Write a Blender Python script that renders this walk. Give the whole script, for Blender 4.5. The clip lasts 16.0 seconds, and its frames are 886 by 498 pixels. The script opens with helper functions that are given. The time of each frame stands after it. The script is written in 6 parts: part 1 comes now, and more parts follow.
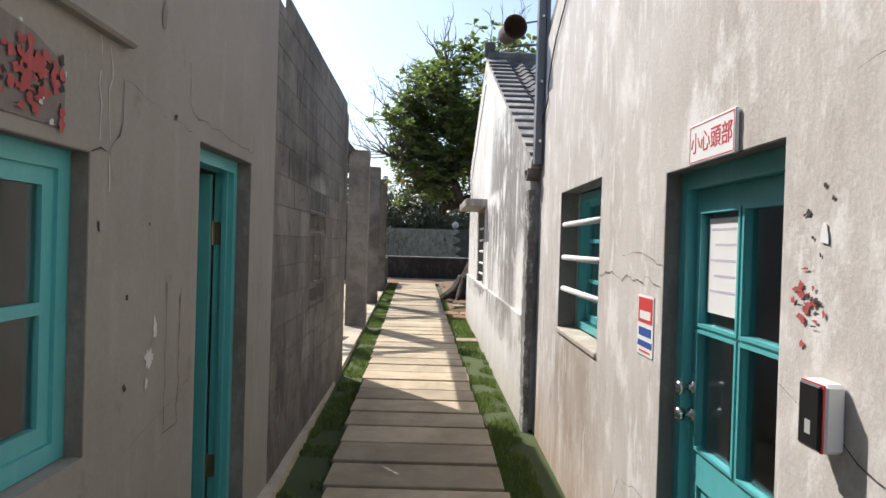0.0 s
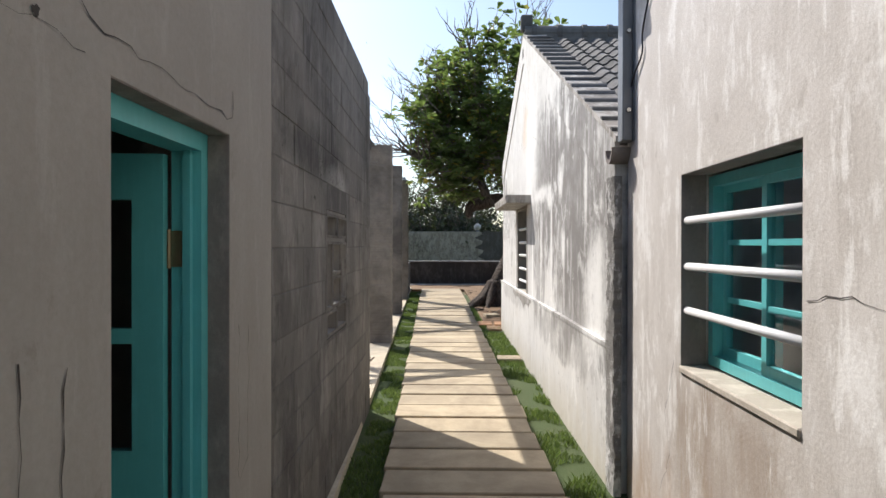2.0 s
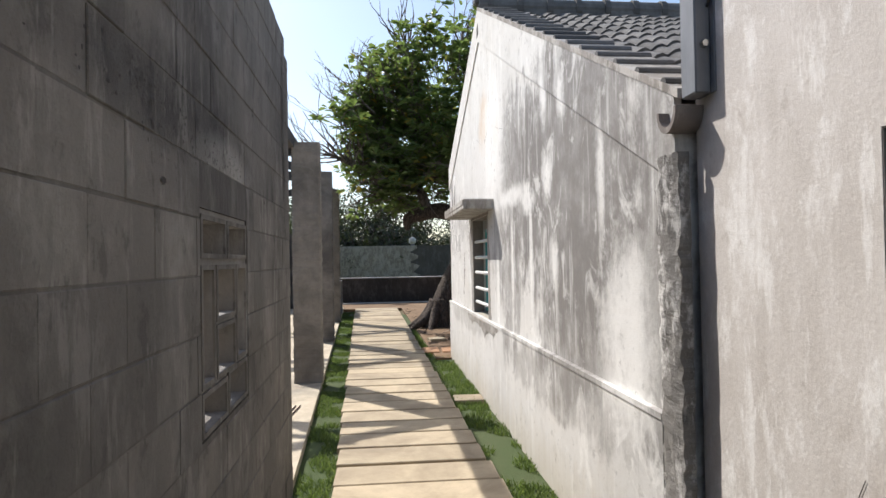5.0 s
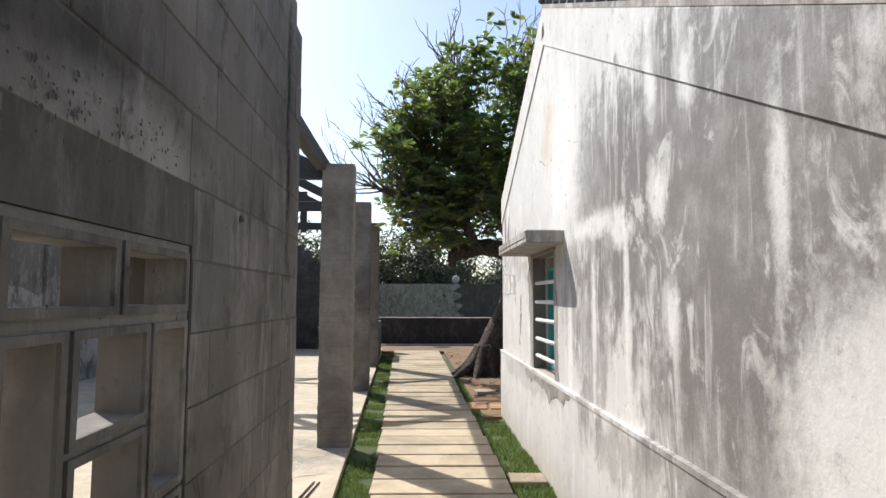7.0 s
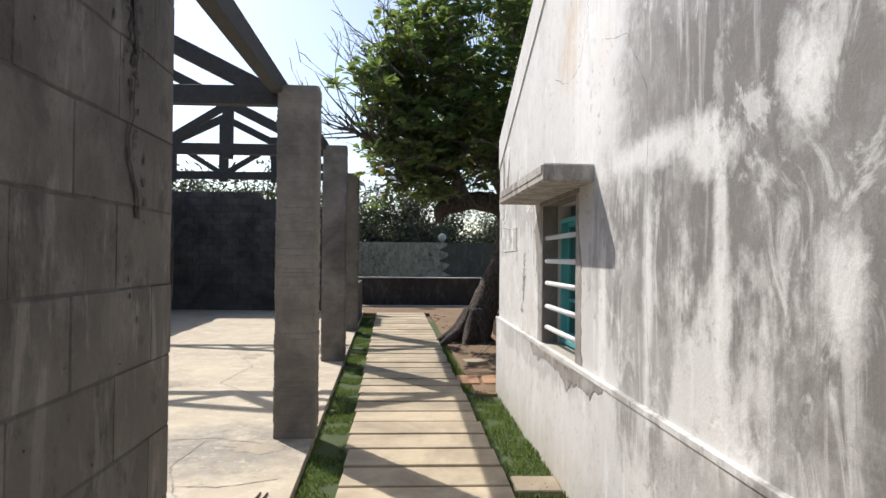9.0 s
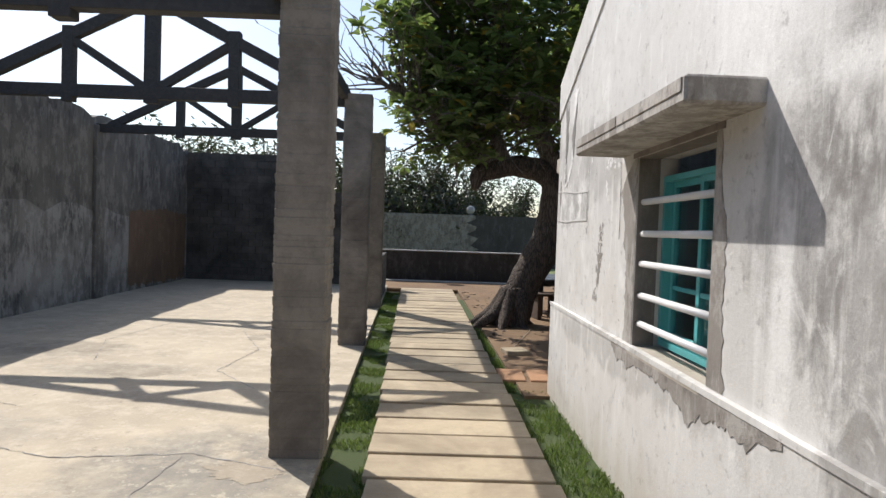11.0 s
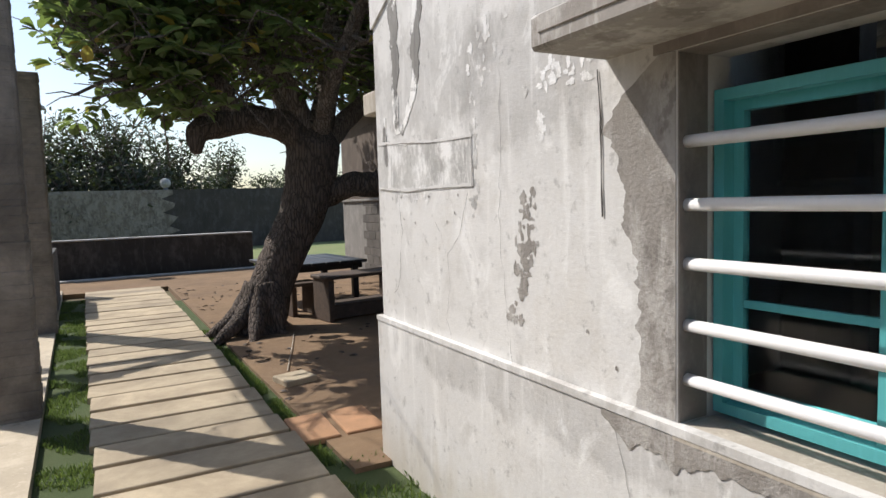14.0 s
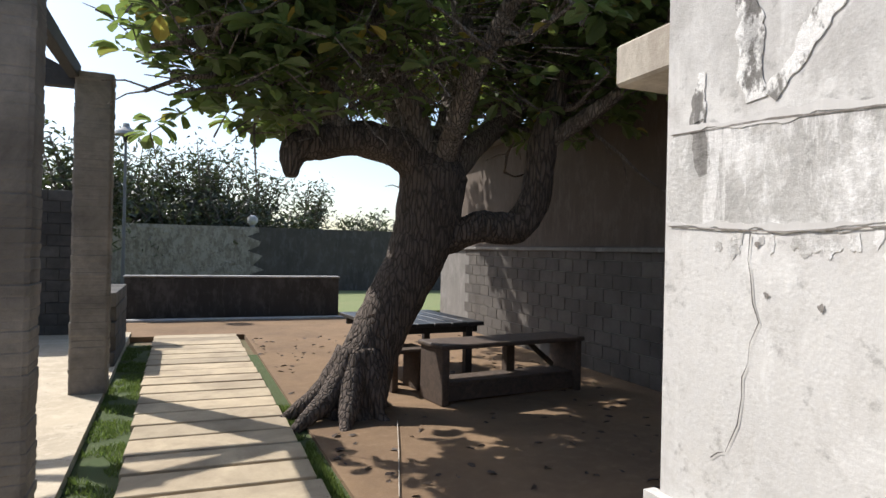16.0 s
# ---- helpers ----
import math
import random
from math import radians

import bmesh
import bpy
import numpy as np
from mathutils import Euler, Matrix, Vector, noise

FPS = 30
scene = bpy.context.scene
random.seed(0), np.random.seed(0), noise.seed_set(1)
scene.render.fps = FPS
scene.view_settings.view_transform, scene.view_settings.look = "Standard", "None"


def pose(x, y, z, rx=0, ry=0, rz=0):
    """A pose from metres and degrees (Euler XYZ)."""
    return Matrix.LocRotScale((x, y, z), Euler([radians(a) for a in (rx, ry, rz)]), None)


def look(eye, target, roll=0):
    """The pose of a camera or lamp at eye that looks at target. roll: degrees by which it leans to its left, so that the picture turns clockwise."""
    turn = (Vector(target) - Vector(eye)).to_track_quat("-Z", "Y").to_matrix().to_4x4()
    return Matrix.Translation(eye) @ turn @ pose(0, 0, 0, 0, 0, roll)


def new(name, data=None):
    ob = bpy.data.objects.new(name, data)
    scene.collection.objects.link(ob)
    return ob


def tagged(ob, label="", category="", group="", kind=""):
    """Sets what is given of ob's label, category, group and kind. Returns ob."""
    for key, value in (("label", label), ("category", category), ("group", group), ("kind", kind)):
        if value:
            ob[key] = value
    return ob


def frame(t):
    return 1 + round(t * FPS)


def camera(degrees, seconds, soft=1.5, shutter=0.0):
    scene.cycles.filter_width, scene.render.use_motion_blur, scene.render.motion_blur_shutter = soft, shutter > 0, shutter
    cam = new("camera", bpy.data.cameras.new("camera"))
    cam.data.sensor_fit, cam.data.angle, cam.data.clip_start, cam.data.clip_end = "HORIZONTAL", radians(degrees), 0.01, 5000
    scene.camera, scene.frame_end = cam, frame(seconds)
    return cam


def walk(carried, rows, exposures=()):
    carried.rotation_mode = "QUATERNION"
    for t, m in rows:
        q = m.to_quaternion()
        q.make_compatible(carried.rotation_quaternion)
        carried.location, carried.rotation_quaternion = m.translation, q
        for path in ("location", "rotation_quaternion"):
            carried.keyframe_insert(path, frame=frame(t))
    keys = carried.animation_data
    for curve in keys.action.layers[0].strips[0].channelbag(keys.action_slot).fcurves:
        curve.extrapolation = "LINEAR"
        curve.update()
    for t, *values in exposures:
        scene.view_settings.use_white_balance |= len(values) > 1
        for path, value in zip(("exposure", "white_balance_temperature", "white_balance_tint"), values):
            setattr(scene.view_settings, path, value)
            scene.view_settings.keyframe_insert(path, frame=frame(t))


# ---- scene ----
cam = camera(71.3, 16.0)
METRES, EYE, TILT, LEAN, TURN = 12.0, 1.56, 0.0, 0.0, -0.4
ROWS = [
    (0.0, 0.0, 0.0, 0.0, 0.01, -0.48, -1.72),
    (0.5, -0.0009, 0.0273, 0.0035, 3.47, 0.44, -2.03),
    (1.0, -0.014, 0.0535, 0.0031, 7.47, 1.6, -1.59),
    (1.5, -0.023, 0.0776, 0.0041, 5.22, 1.42, -1.44),
    (2.0, -0.0226, 0.1072, 0.0026, 1.6, -0.29, -0.09),
    (2.5, -0.028, 0.1268, 0.0036, -0.12, -0.15, -1.53),
    (3.0, -0.0397, 0.1452, 0.0051, -2.17, 1.43, -1.82),
    (5.5, -0.0341, 0.2708, 0.0054, -4.81, 0.91, 1.23),
    (6.0, -0.0293, 0.2986, 0.0073, -0.85, 3.48, 2.18),
    (6.5, -0.0324, 0.3224, 0.0064, -1.05, 3.23, 0.42),
    (7.0, -0.0387, 0.3496, 0.0099, -0.9, 4.54, -0.19),
    (7.5, -0.0349, 0.3786, 0.0064, -3.57, 1.31, 1.22),
    (8.0, -0.0307, 0.4072, 0.0079, -1.85, 0.28, 1.03),
    (8.5, -0.0348, 0.4373, 0.0076, -1.6, 0.33, -1.44),
    (9.0, -0.0378, 0.4653, 0.0085, -2.24, 0.8, -0.53),
    (11.5, -0.0539, 0.6196, 0.0041, 0.17, -2.07, -2.15),
    (12.0, -0.058, 0.6559, 0.0046, -6.69, -2.47, -1.93),
    (12.5, -0.0641, 0.6908, 0.0046, -11.08, -4.13, -1.91),
    (13.0, -0.0674, 0.7296, 0.0054, -14.04, -3.53, 1.41),
    (13.5, -0.0803, 0.7625, 0.0075, -20.68, -4.58, 1.72),
    (14.0, -0.0788, 0.7947, 0.0099, -27.57, -4.55, 1.73),
    (14.5, -0.0672, 0.8398, 0.0093, -22.36, -1.66, 1.7),
    (15.0, -0.0666, 0.8855, 0.0079, -20.94, -0.13, -1.33),
    (15.5, -0.0638, 0.9327, 0.0064, -20.89, 0.25, 0.24),
    (16.0, -0.0637, 0.9803, 0.0088, -20.61, 0.16, -1.24),
]
walk(cam, [(t, pose(0, 0, EYE, TILT, LEAN, TURN) @ pose(METRES * x, METRES * y, METRES * z, 90 + pitch, roll, yaw)) for t, x, y, z, yaw, pitch, roll in ROWS],
     exposures=[(0.0, 0.54), (3.0, 0.48), (5.5, 0.42), (7.0, 0.44), (9.0, 0.3), (11.5, 0.2), (12.5, 0.24), (14.0, 0.24), (15.0, -0.04), (15.5, 0.08), (16.0, 0.46)])

# ---- light ----
SUN_TO = Vector((-0.60, 0.72, 1.0)).normalized()
world = bpy.data.worlds.new("world")
scene.world = world
world.use_nodes = True
sky = world.node_tree.nodes.new("ShaderNodeTexSky")
sky.sky_type, sky.sun_disc = "NISHITA", False
sky.sun_elevation = math.asin(SUN_TO.z)
sky.sun_rotation = math.atan2(SUN_TO.x, SUN_TO.y)
sky.dust_density, sky.air_density = 1.4, 1.0
world.node_tree.links.new(sky.outputs[0], world.node_tree.nodes["Background"].inputs[0])
world.node_tree.nodes["Background"].inputs[1].default_value = 0.15
sun = new("sun", bpy.data.lights.new("sun", "SUN"))
sun.data.energy, sun.data.angle, sun.data.color = 4.4, radians(0.55), (1.0, 0.955, 0.91)
sun.matrix_world = look(SUN_TO * 60, (0, 0, 0))


# ---- materials ----
def nodes_of(name, rough=0.9, metal=0.0):
    mat = bpy.data.materials.new(name)
    mat.use_nodes = True
    nt = mat.node_tree
    b = nt.nodes["Principled BSDF"]
    b.inputs["Roughness"].default_value = rough
    b.inputs["Metallic"].default_value = metal
    return mat, nt, b


def coords(nt, scale=(1, 1, 1), world_space=True):
    src = nt.nodes.new("ShaderNodeNewGeometry").outputs["Position"] if world_space else nt.nodes.new("ShaderNodeTexCoord").outputs["Object"]
    mp = nt.nodes.new("ShaderNodeMapping")
    mp.inputs["Scale"].default_value = scale
    nt.links.new(src, mp.inputs["Vector"])
    return mp.outputs[0]


def noise_tex(nt, vec, scale, detail=6, rough=0.6, warp=0.0):
    n = nt.nodes.new("ShaderNodeTexNoise")
    n.inputs["Scale"].default_value, n.inputs["Detail"].default_value, n.inputs["Roughness"].default_value = scale, detail, rough
    n.inputs["Distortion"].default_value = warp
    nt.links.new(vec, n.inputs["Vector"])
    return n.outputs["Fac"]


def ramp(nt, fac, lo, hi):
    m = nt.nodes.new("ShaderNodeMapRange")
    m.inputs["From Min"].default_value, m.inputs["From Max"].default_value = lo, hi
    nt.links.new(fac, m.inputs["Value"])
    return m.outputs[0]


def mixc(nt, fac, a, b, kind="MIX"):
    m = nt.nodes.new("ShaderNodeMix")
    m.data_type, m.blend_type = "RGBA", kind
    for sock, v in ((m.inputs[0], fac), (m.inputs[6], a), (m.inputs[7], b)):
        if isinstance(v, (int, float)):
            sock.default_value = v
        elif isinstance(v, tuple):
            sock.default_value = (*v, 1)
        else:
            nt.links.new(v, sock)
    return m.outputs[2]


def mul(nt, a, b):
    m = nt.nodes.new("ShaderNodeMath")
    m.operation = "MULTIPLY"
    for s, v in zip(m.inputs, (a, b)):
        if isinstance(v, (int, float)):
            s.default_value = v
        else:
            nt.links.new(v, s)
    return m.outputs[0]


def bump(nt, b, height, strength, dist=0.02):
    n = nt.nodes.new("ShaderNodeBump")
    n.inputs["Strength"].default_value, n.inputs["Distance"].default_value = strength, dist
    nt.links.new(height, n.inputs["Height"])
    nt.links.new(n.outputs[0], b.inputs["Normal"])


def random_of(nt):
    return nt.nodes.new("ShaderNodeObjectInfo").outputs["Random"]


def zone(nt, centre, reach, lo=1.2, hi=0.55):
    """A soft stained area round a place on a wall, with a ragged rim."""
    p = nt.nodes.new("ShaderNodeNewGeometry").outputs["Position"]
    sub = nt.nodes.new("ShaderNodeVectorMath")
    sub.operation = "SUBTRACT"
    sub.inputs[1].default_value = centre
    nt.links.new(p, sub.inputs[0])
    dv = nt.nodes.new("ShaderNodeVectorMath")
    dv.operation = "DIVIDE"
    dv.inputs[1].default_value = reach
    nt.links.new(sub.outputs[0], dv.inputs[0])
    ln = nt.nodes.new("ShaderNodeVectorMath")
    ln.operation = "LENGTH"
    nt.links.new(dv.outputs[0], ln.inputs[0])
    ad = nt.nodes.new("ShaderNodeMath")
    ad.operation = "ADD"
    nt.links.new(ln.outputs["Value"], ad.inputs[0])
    nt.links.new(ramp(nt, noise_tex(nt, coords(nt, (2.2, 2.2, 0.9)), 2.0, 9, 0.7), 0.9, 0.1), ad.inputs[1])
    return ramp(nt, ad.outputs[0], lo + 0.5, hi + 0.5)


def plaster(name, base, dark, pale, streaks=0.6, patches=0.5, lo=0.5, hi=0.62, rough=0.92, relief=0.35, zones=(), foot=None, speck=0.62, vary=0.0, run_scale=(3.6, 3.6, 0.75)):
    """Weathered wall: cloudy body, run-down streaks, flaked pale patches, fine pits."""
    mat, nt, b = nodes_of(name, rough)
    p = coords(nt)
    cloud = noise_tex(nt, p, 1.1, 9, 0.62)
    col = mixc(nt, ramp(nt, cloud, 0.36, 0.66), base, tuple(0.6 * x + 0.4 * y for x, y in zip(base, dark)))
    run = noise_tex(nt, coords(nt, run_scale), 2.0, 10, 0.7, 0.3)
    where = ramp(nt, noise_tex(nt, p, 0.7, 5, 0.6), 0.42, 0.6)
    drip = ramp(nt, run, 0.38, 0.68)
    patchy = ramp(nt, noise_tex(nt, coords(nt, (1, 1, 0.75)), 1.9, 11, 0.74), 0.34, 0.48)
    col = mixc(nt, mul(nt, mul(nt, drip, where), streaks), col, dark)
    flake = noise_tex(nt, coords(nt, (1.4, 1.4, 0.8)), 2.6, 12, 0.74)
    col = mixc(nt, mul(nt, ramp(nt, flake, lo, hi), patches), col, pale)
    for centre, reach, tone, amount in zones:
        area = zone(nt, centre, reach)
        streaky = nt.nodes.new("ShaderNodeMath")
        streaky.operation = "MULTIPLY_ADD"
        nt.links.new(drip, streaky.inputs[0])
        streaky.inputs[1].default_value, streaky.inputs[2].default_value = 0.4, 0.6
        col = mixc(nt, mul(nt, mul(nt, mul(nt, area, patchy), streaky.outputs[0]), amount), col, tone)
    spots = noise_tex(nt, coords(nt, (1, 1, 0.7)), 6.5, 10, 0.7)
    col = mixc(nt, mul(nt, ramp(nt, spots, speck, speck + 0.05), 0.5), col, dark)
    vein = noise_tex(nt, coords(nt, (4, 4, 0.8)), 2.2, 9, 0.7)
    col = mixc(nt, mul(nt, ramp(nt, vein, 0.57, 0.63), 0.8 * patches), col, pale)
    grain = noise_tex(nt, p, 55, 6, 0.7)
    col = mixc(nt, 0.3, col, mixc(nt, grain, (0.25, 0.25, 0.25), (0.78, 0.78, 0.78)), "OVERLAY")
    if vary:
        col = mixc(nt, vary, col, mixc(nt, random_of(nt), (0.22, 0.22, 0.22), (0.74, 0.73, 0.71)), "OVERLAY")
    if foot:
        sep = nt.nodes.new("ShaderNodeSeparateXYZ")
        nt.links.new(nt.nodes.new("ShaderNodeNewGeometry").outputs["Position"], sep.inputs[0])
        ad = nt.nodes.new("ShaderNodeMath")
        ad.operation = "ADD"
        nt.links.new(sep.outputs["Z"], ad.inputs[0])
        nt.links.new(ramp(nt, run, 0.9, 0.1), ad.inputs[1])
        col = mixc(nt, mul(nt, ramp(nt, ad.outputs[0], 1.0, 0.35), 0.75), col, foot)
    nt.links.new(col, b.inputs["Base Color"])
    h = mixc(nt, 0.5, mixc(nt, flake, (0, 0, 0), (1, 1, 1)), mixc(nt, grain, (0, 0, 0), (1, 1, 1)))
    bump(nt, b, h, relief, 0.012)
    return mat


def madd(nt, a, k, c):
    m = nt.nodes.new("ShaderNodeMath")
    m.operation = "MULTIPLY_ADD"
    for sock, v in zip(m.inputs, (a, k, c)):
        if isinstance(v, (int, float)):
            sock.default_value = v
        else:
            nt.links.new(v, sock)
    return m.outputs[0]


def spread_of(nt, centre, reach):
    """Distance from a place, measured in its own reach along each axis."""
    mp = nt.nodes.new("ShaderNodeVectorMath")
    mp.operation = "SUBTRACT"
    mp.inputs[1].default_value = centre
    nt.links.new(nt.nodes.new("ShaderNodeNewGeometry").outputs["Position"], mp.inputs[0])
    dv = nt.nodes.new("ShaderNodeVectorMath")
    dv.operation = "DIVIDE"
    dv.inputs[1].default_value = reach
    nt.links.new(mp.outputs[0], dv.inputs[0])
    ln = nt.nodes.new("ShaderNodeVectorMath")
    ln.operation = "LENGTH"
    nt.links.new(dv.outputs[0], ln.inputs[0])
    return ln.outputs["Value"]


def limewash(name, base, mould, pale, moulds, rusts, blooms):
    """Old limewash: mould in broad ragged areas with run-down lime, rust-tinted plaster, pits and hairlines."""
    mat, nt, b = nodes_of(name, 0.92)
    p = coords(nt)
    cloud = noise_tex(nt, p, 0.9, 8, 0.6)
    blotch = noise_tex(nt, coords(nt, (1, 1, 0.7)), 2.3, 10, 0.66, 0.6)
    drip = noise_tex(nt, coords(nt, (4.2, 4.2, 0.55)), 1.6, 8, 0.62, 0.4)
    fine = noise_tex(nt, p, 13, 8, 0.7)
    grain = noise_tex(nt, p, 60, 6, 0.7)
    col = mixc(nt, ramp(nt, cloud, 0.34, 0.68), base, tuple(0.8 * x + 0.2 * y for x, y in zip(base, mould)))
    col = mixc(nt, mul(nt, ramp(nt, blotch, 0.52, 0.7), 0.35), col, (0.52, 0.475, 0.41))
    for centre, reach in rusts:
        edge = madd(nt, blotch, -1.6, 1.5)
        ad = nt.nodes.new("ShaderNodeMath")
        nt.links.new(spread_of(nt, centre, reach), ad.inputs[0])
        nt.links.new(edge, ad.inputs[1])
        col = mixc(nt, mul(nt, ramp(nt, ad.outputs[0], 1.5, 1.1), 0.65), col, (0.60, 0.45, 0.31))
    # ragged rim: broad blotches first, then runs of lime and water
    mottle = noise_tex(nt, coords(nt, (1, 1, 0.8)), 6.0, 9, 0.7)
    edge = madd(nt, mottle, -1.1, madd(nt, drip, -1.3, madd(nt, blotch, -1.6, 2.35)))
    for centre, reach, amount in moulds:
        ad = nt.nodes.new("ShaderNodeMath")
        nt.links.new(spread_of(nt, centre, reach), ad.inputs[0])
        nt.links.new(edge, ad.inputs[1])
        area = ramp(nt, ad.outputs[0], 1.6, 1.2)
        tone = mul(nt, madd(nt, ramp(nt, mottle, 0.3, 0.65), 0.4, 0.62), amount)
        col = mixc(nt, mul(nt, area, tone), col, mould)
    curdle = madd(nt, fine, -1.2, madd(nt, mottle, -2.0, madd(nt, drip, -1.0, 2.6)))
    for centre, reach in blooms:
        ad = nt.nodes.new("ShaderNodeMath")
        nt.links.new(spread_of(nt, centre, reach), ad.inputs[0])
        nt.links.new(curdle, ad.inputs[1])
        col = mixc(nt, mul(nt, ramp(nt, ad.outputs[0], 1.65, 0.95), 0.8), col, pale)
    lime = noise_tex(nt, coords(nt, (1, 1, 0.6)), 3.1, 11, 0.68, 0.9)
    col = mixc(nt, mul(nt, ramp(nt, lime, 0.57, 0.64), 0.55), col, pale)
    col = mixc(nt, mul(nt, ramp(nt, noise_tex(nt, coords(nt, (5, 5, 0.45)), 2.1, 7, 0.6), 0.57, 0.68), 0.45), col, pale)
    col = mixc(nt, mul(nt, ramp(nt, fine, 0.58, 0.68), 0.45), col, mould)
    col = mixc(nt, mul(nt, ramp(nt, mottle, 0.52, 0.68), 0.3), col, (0.34, 0.315, 0.28))
    col = mixc(nt, 0.3, col, mixc(nt, grain, (0.27, 0.27, 0.27), (0.76, 0.76, 0.76)), "OVERLAY")
    sep = nt.nodes.new("ShaderNodeSeparateXYZ")
    nt.links.new(nt.nodes.new("ShaderNodeNewGeometry").outputs["Position"], sep.inputs[0])
    splash = madd(nt, drip, 0.7, sep.outputs["Z"])
    col = mixc(nt, mul(nt, ramp(nt, splash, 0.72, 0.3), 0.6), col, (0.47, 0.40, 0.30))
    nt.links.new(col, b.inputs["Base Color"])
    h = mixc(nt, 0.35, mixc(nt, lime, (0, 0, 0), (1, 1, 1)), mixc(nt, grain, (0, 0, 0), (1, 1, 1)))
    bump(nt, b, h, 0.4, 0.012)
    return mat


def pieces(name, base, dark, scale=9.0, spread=0.35, rough=0.9, relief=0.4):
    """Separate pieces that vary one from another, with stains and grain."""
    mat, nt, b = nodes_of(name, rough)
    p = coords(nt)
    stain = noise_tex(nt, p, 1.6, 7, 0.65, 0.5)
    fine = noise_tex(nt, p, scale, 8, 0.7)
    grit = noise_tex(nt, p, 90, 4, 0.7)
    col = mixc(nt, ramp(nt, stain, 0.4, 0.68), base, dark)
    col = mixc(nt, mul(nt, ramp(nt, fine, 0.45, 0.75), 0.5), col, dark)
    col = mixc(nt, spread, col, mixc(nt, random_of(nt), (0.25, 0.25, 0.25), (0.75, 0.74, 0.72)), "OVERLAY")
    col = mixc(nt, 0.3, col, mixc(nt, grit, (0.3, 0.3, 0.3), (0.72, 0.72, 0.72)), "OVERLAY")
    nt.links.new(col, b.inputs["Base Color"])
    h = mixc(nt, 0.5, mixc(nt, fine, (0, 0, 0), (1, 1, 1)), mixc(nt, grit, (0, 0, 0), (1, 1, 1)))
    bump(nt, b, h, relief, 0.01)
    return mat


def paint(name, col, rough=0.45, metal=0.0, wear=0.25):
    mat, nt, b = nodes_of(name, rough, metal)
    p = coords(nt)
    n = noise_tex(nt, p, 6, 8, 0.7)
    s = noise_tex(nt, coords(nt, (30, 30, 3)), 1.5, 5, 0.6)
    c = mixc(nt, mul(nt, ramp(nt, n, 0.42, 0.75), wear), col, tuple(0.45 * x for x in col))
    c = mixc(nt, mul(nt, ramp(nt, s, 0.5, 0.8), wear), c, tuple(min(1, 1.4 * x + 0.03) for x in col))
    nt.links.new(c, b.inputs["Base Color"])
    bump(nt, b, n, 0.08, 0.01)
    return mat


def wood(name, base, dark, rough=0.75):
    mat, nt, b = nodes_of(name, rough)
    g = noise_tex(nt, coords(nt, (6, 6, 6)), 2.0, 8, 0.7, 1.2)
    f = noise_tex(nt, coords(nt, (3, 40, 40)), 2.0, 5, 0.6)
    c = mixc(nt, ramp(nt, g, 0.35, 0.7), base, dark)
    c = mixc(nt, mul(nt, f, 0.5), c, dark)
    nt.links.new(c, b.inputs["Base Color"])
    bump(nt, b, f, 0.3, 0.01)
    return mat


def bark(name, base, dark, scale=16):
    mat, nt, b = nodes_of(name, 0.95)
    v = nt.nodes.new("ShaderNodeTexVoronoi")
    v.feature = "DISTANCE_TO_EDGE"
    v.inputs["Scale"].default_value = scale
    nt.links.new(coords(nt, (1, 1, 0.16)), v.inputs["Vector"])
    v.inputs["Randomness"].default_value = 1.0
    n = noise_tex(nt, coords(nt), 8, 8, 0.7)
    c = mixc(nt, ramp(nt, v.outputs["Distance"], 0.0, 0.16), dark, base)
    c = mixc(nt, mul(nt, ramp(nt, n, 0.4, 0.7), 0.6), c, dark)
    nt.links.new(c, b.inputs["Base Color"])
    h = mixc(nt, 0.3, mixc(nt, ramp(nt, v.outputs["Distance"], 0.0, 0.2), (0, 0, 0), (1, 1, 1)), mixc(nt, n, (0, 0, 0), (1, 1, 1)))
    bump(nt, b, h, 0.9, 0.03)
    return mat


def leafy(name, a, c, warm, glow=0.45):
    mat, nt, b = nodes_of(name, 0.42)
    r = nt.nodes.new("ShaderNodeNewGeometry").outputs["Random Per Island"]
    col = mixc(nt, r, a, c)
    col = mixc(nt, ramp(nt, r, 0.95, 0.97), col, warm)
    nt.links.new(col, b.inputs["Base Color"])
    tr = nt.nodes.new("ShaderNodeBsdfTranslucent")
    nt.links.new(mixc(nt, 0.6, col, (0.27, 0.38, 0.08)), tr.inputs["Color"])
    mx = nt.nodes.new("ShaderNodeMixShader")
    mx.inputs[0].default_value = glow
    nt.links.new(b.outputs[0], mx.inputs[1])
    nt.links.new(tr.outputs[0], mx.inputs[2])
    nt.links.new(mx.outputs[0], nt.nodes["Material Output"].inputs["Surface"])
    return mat


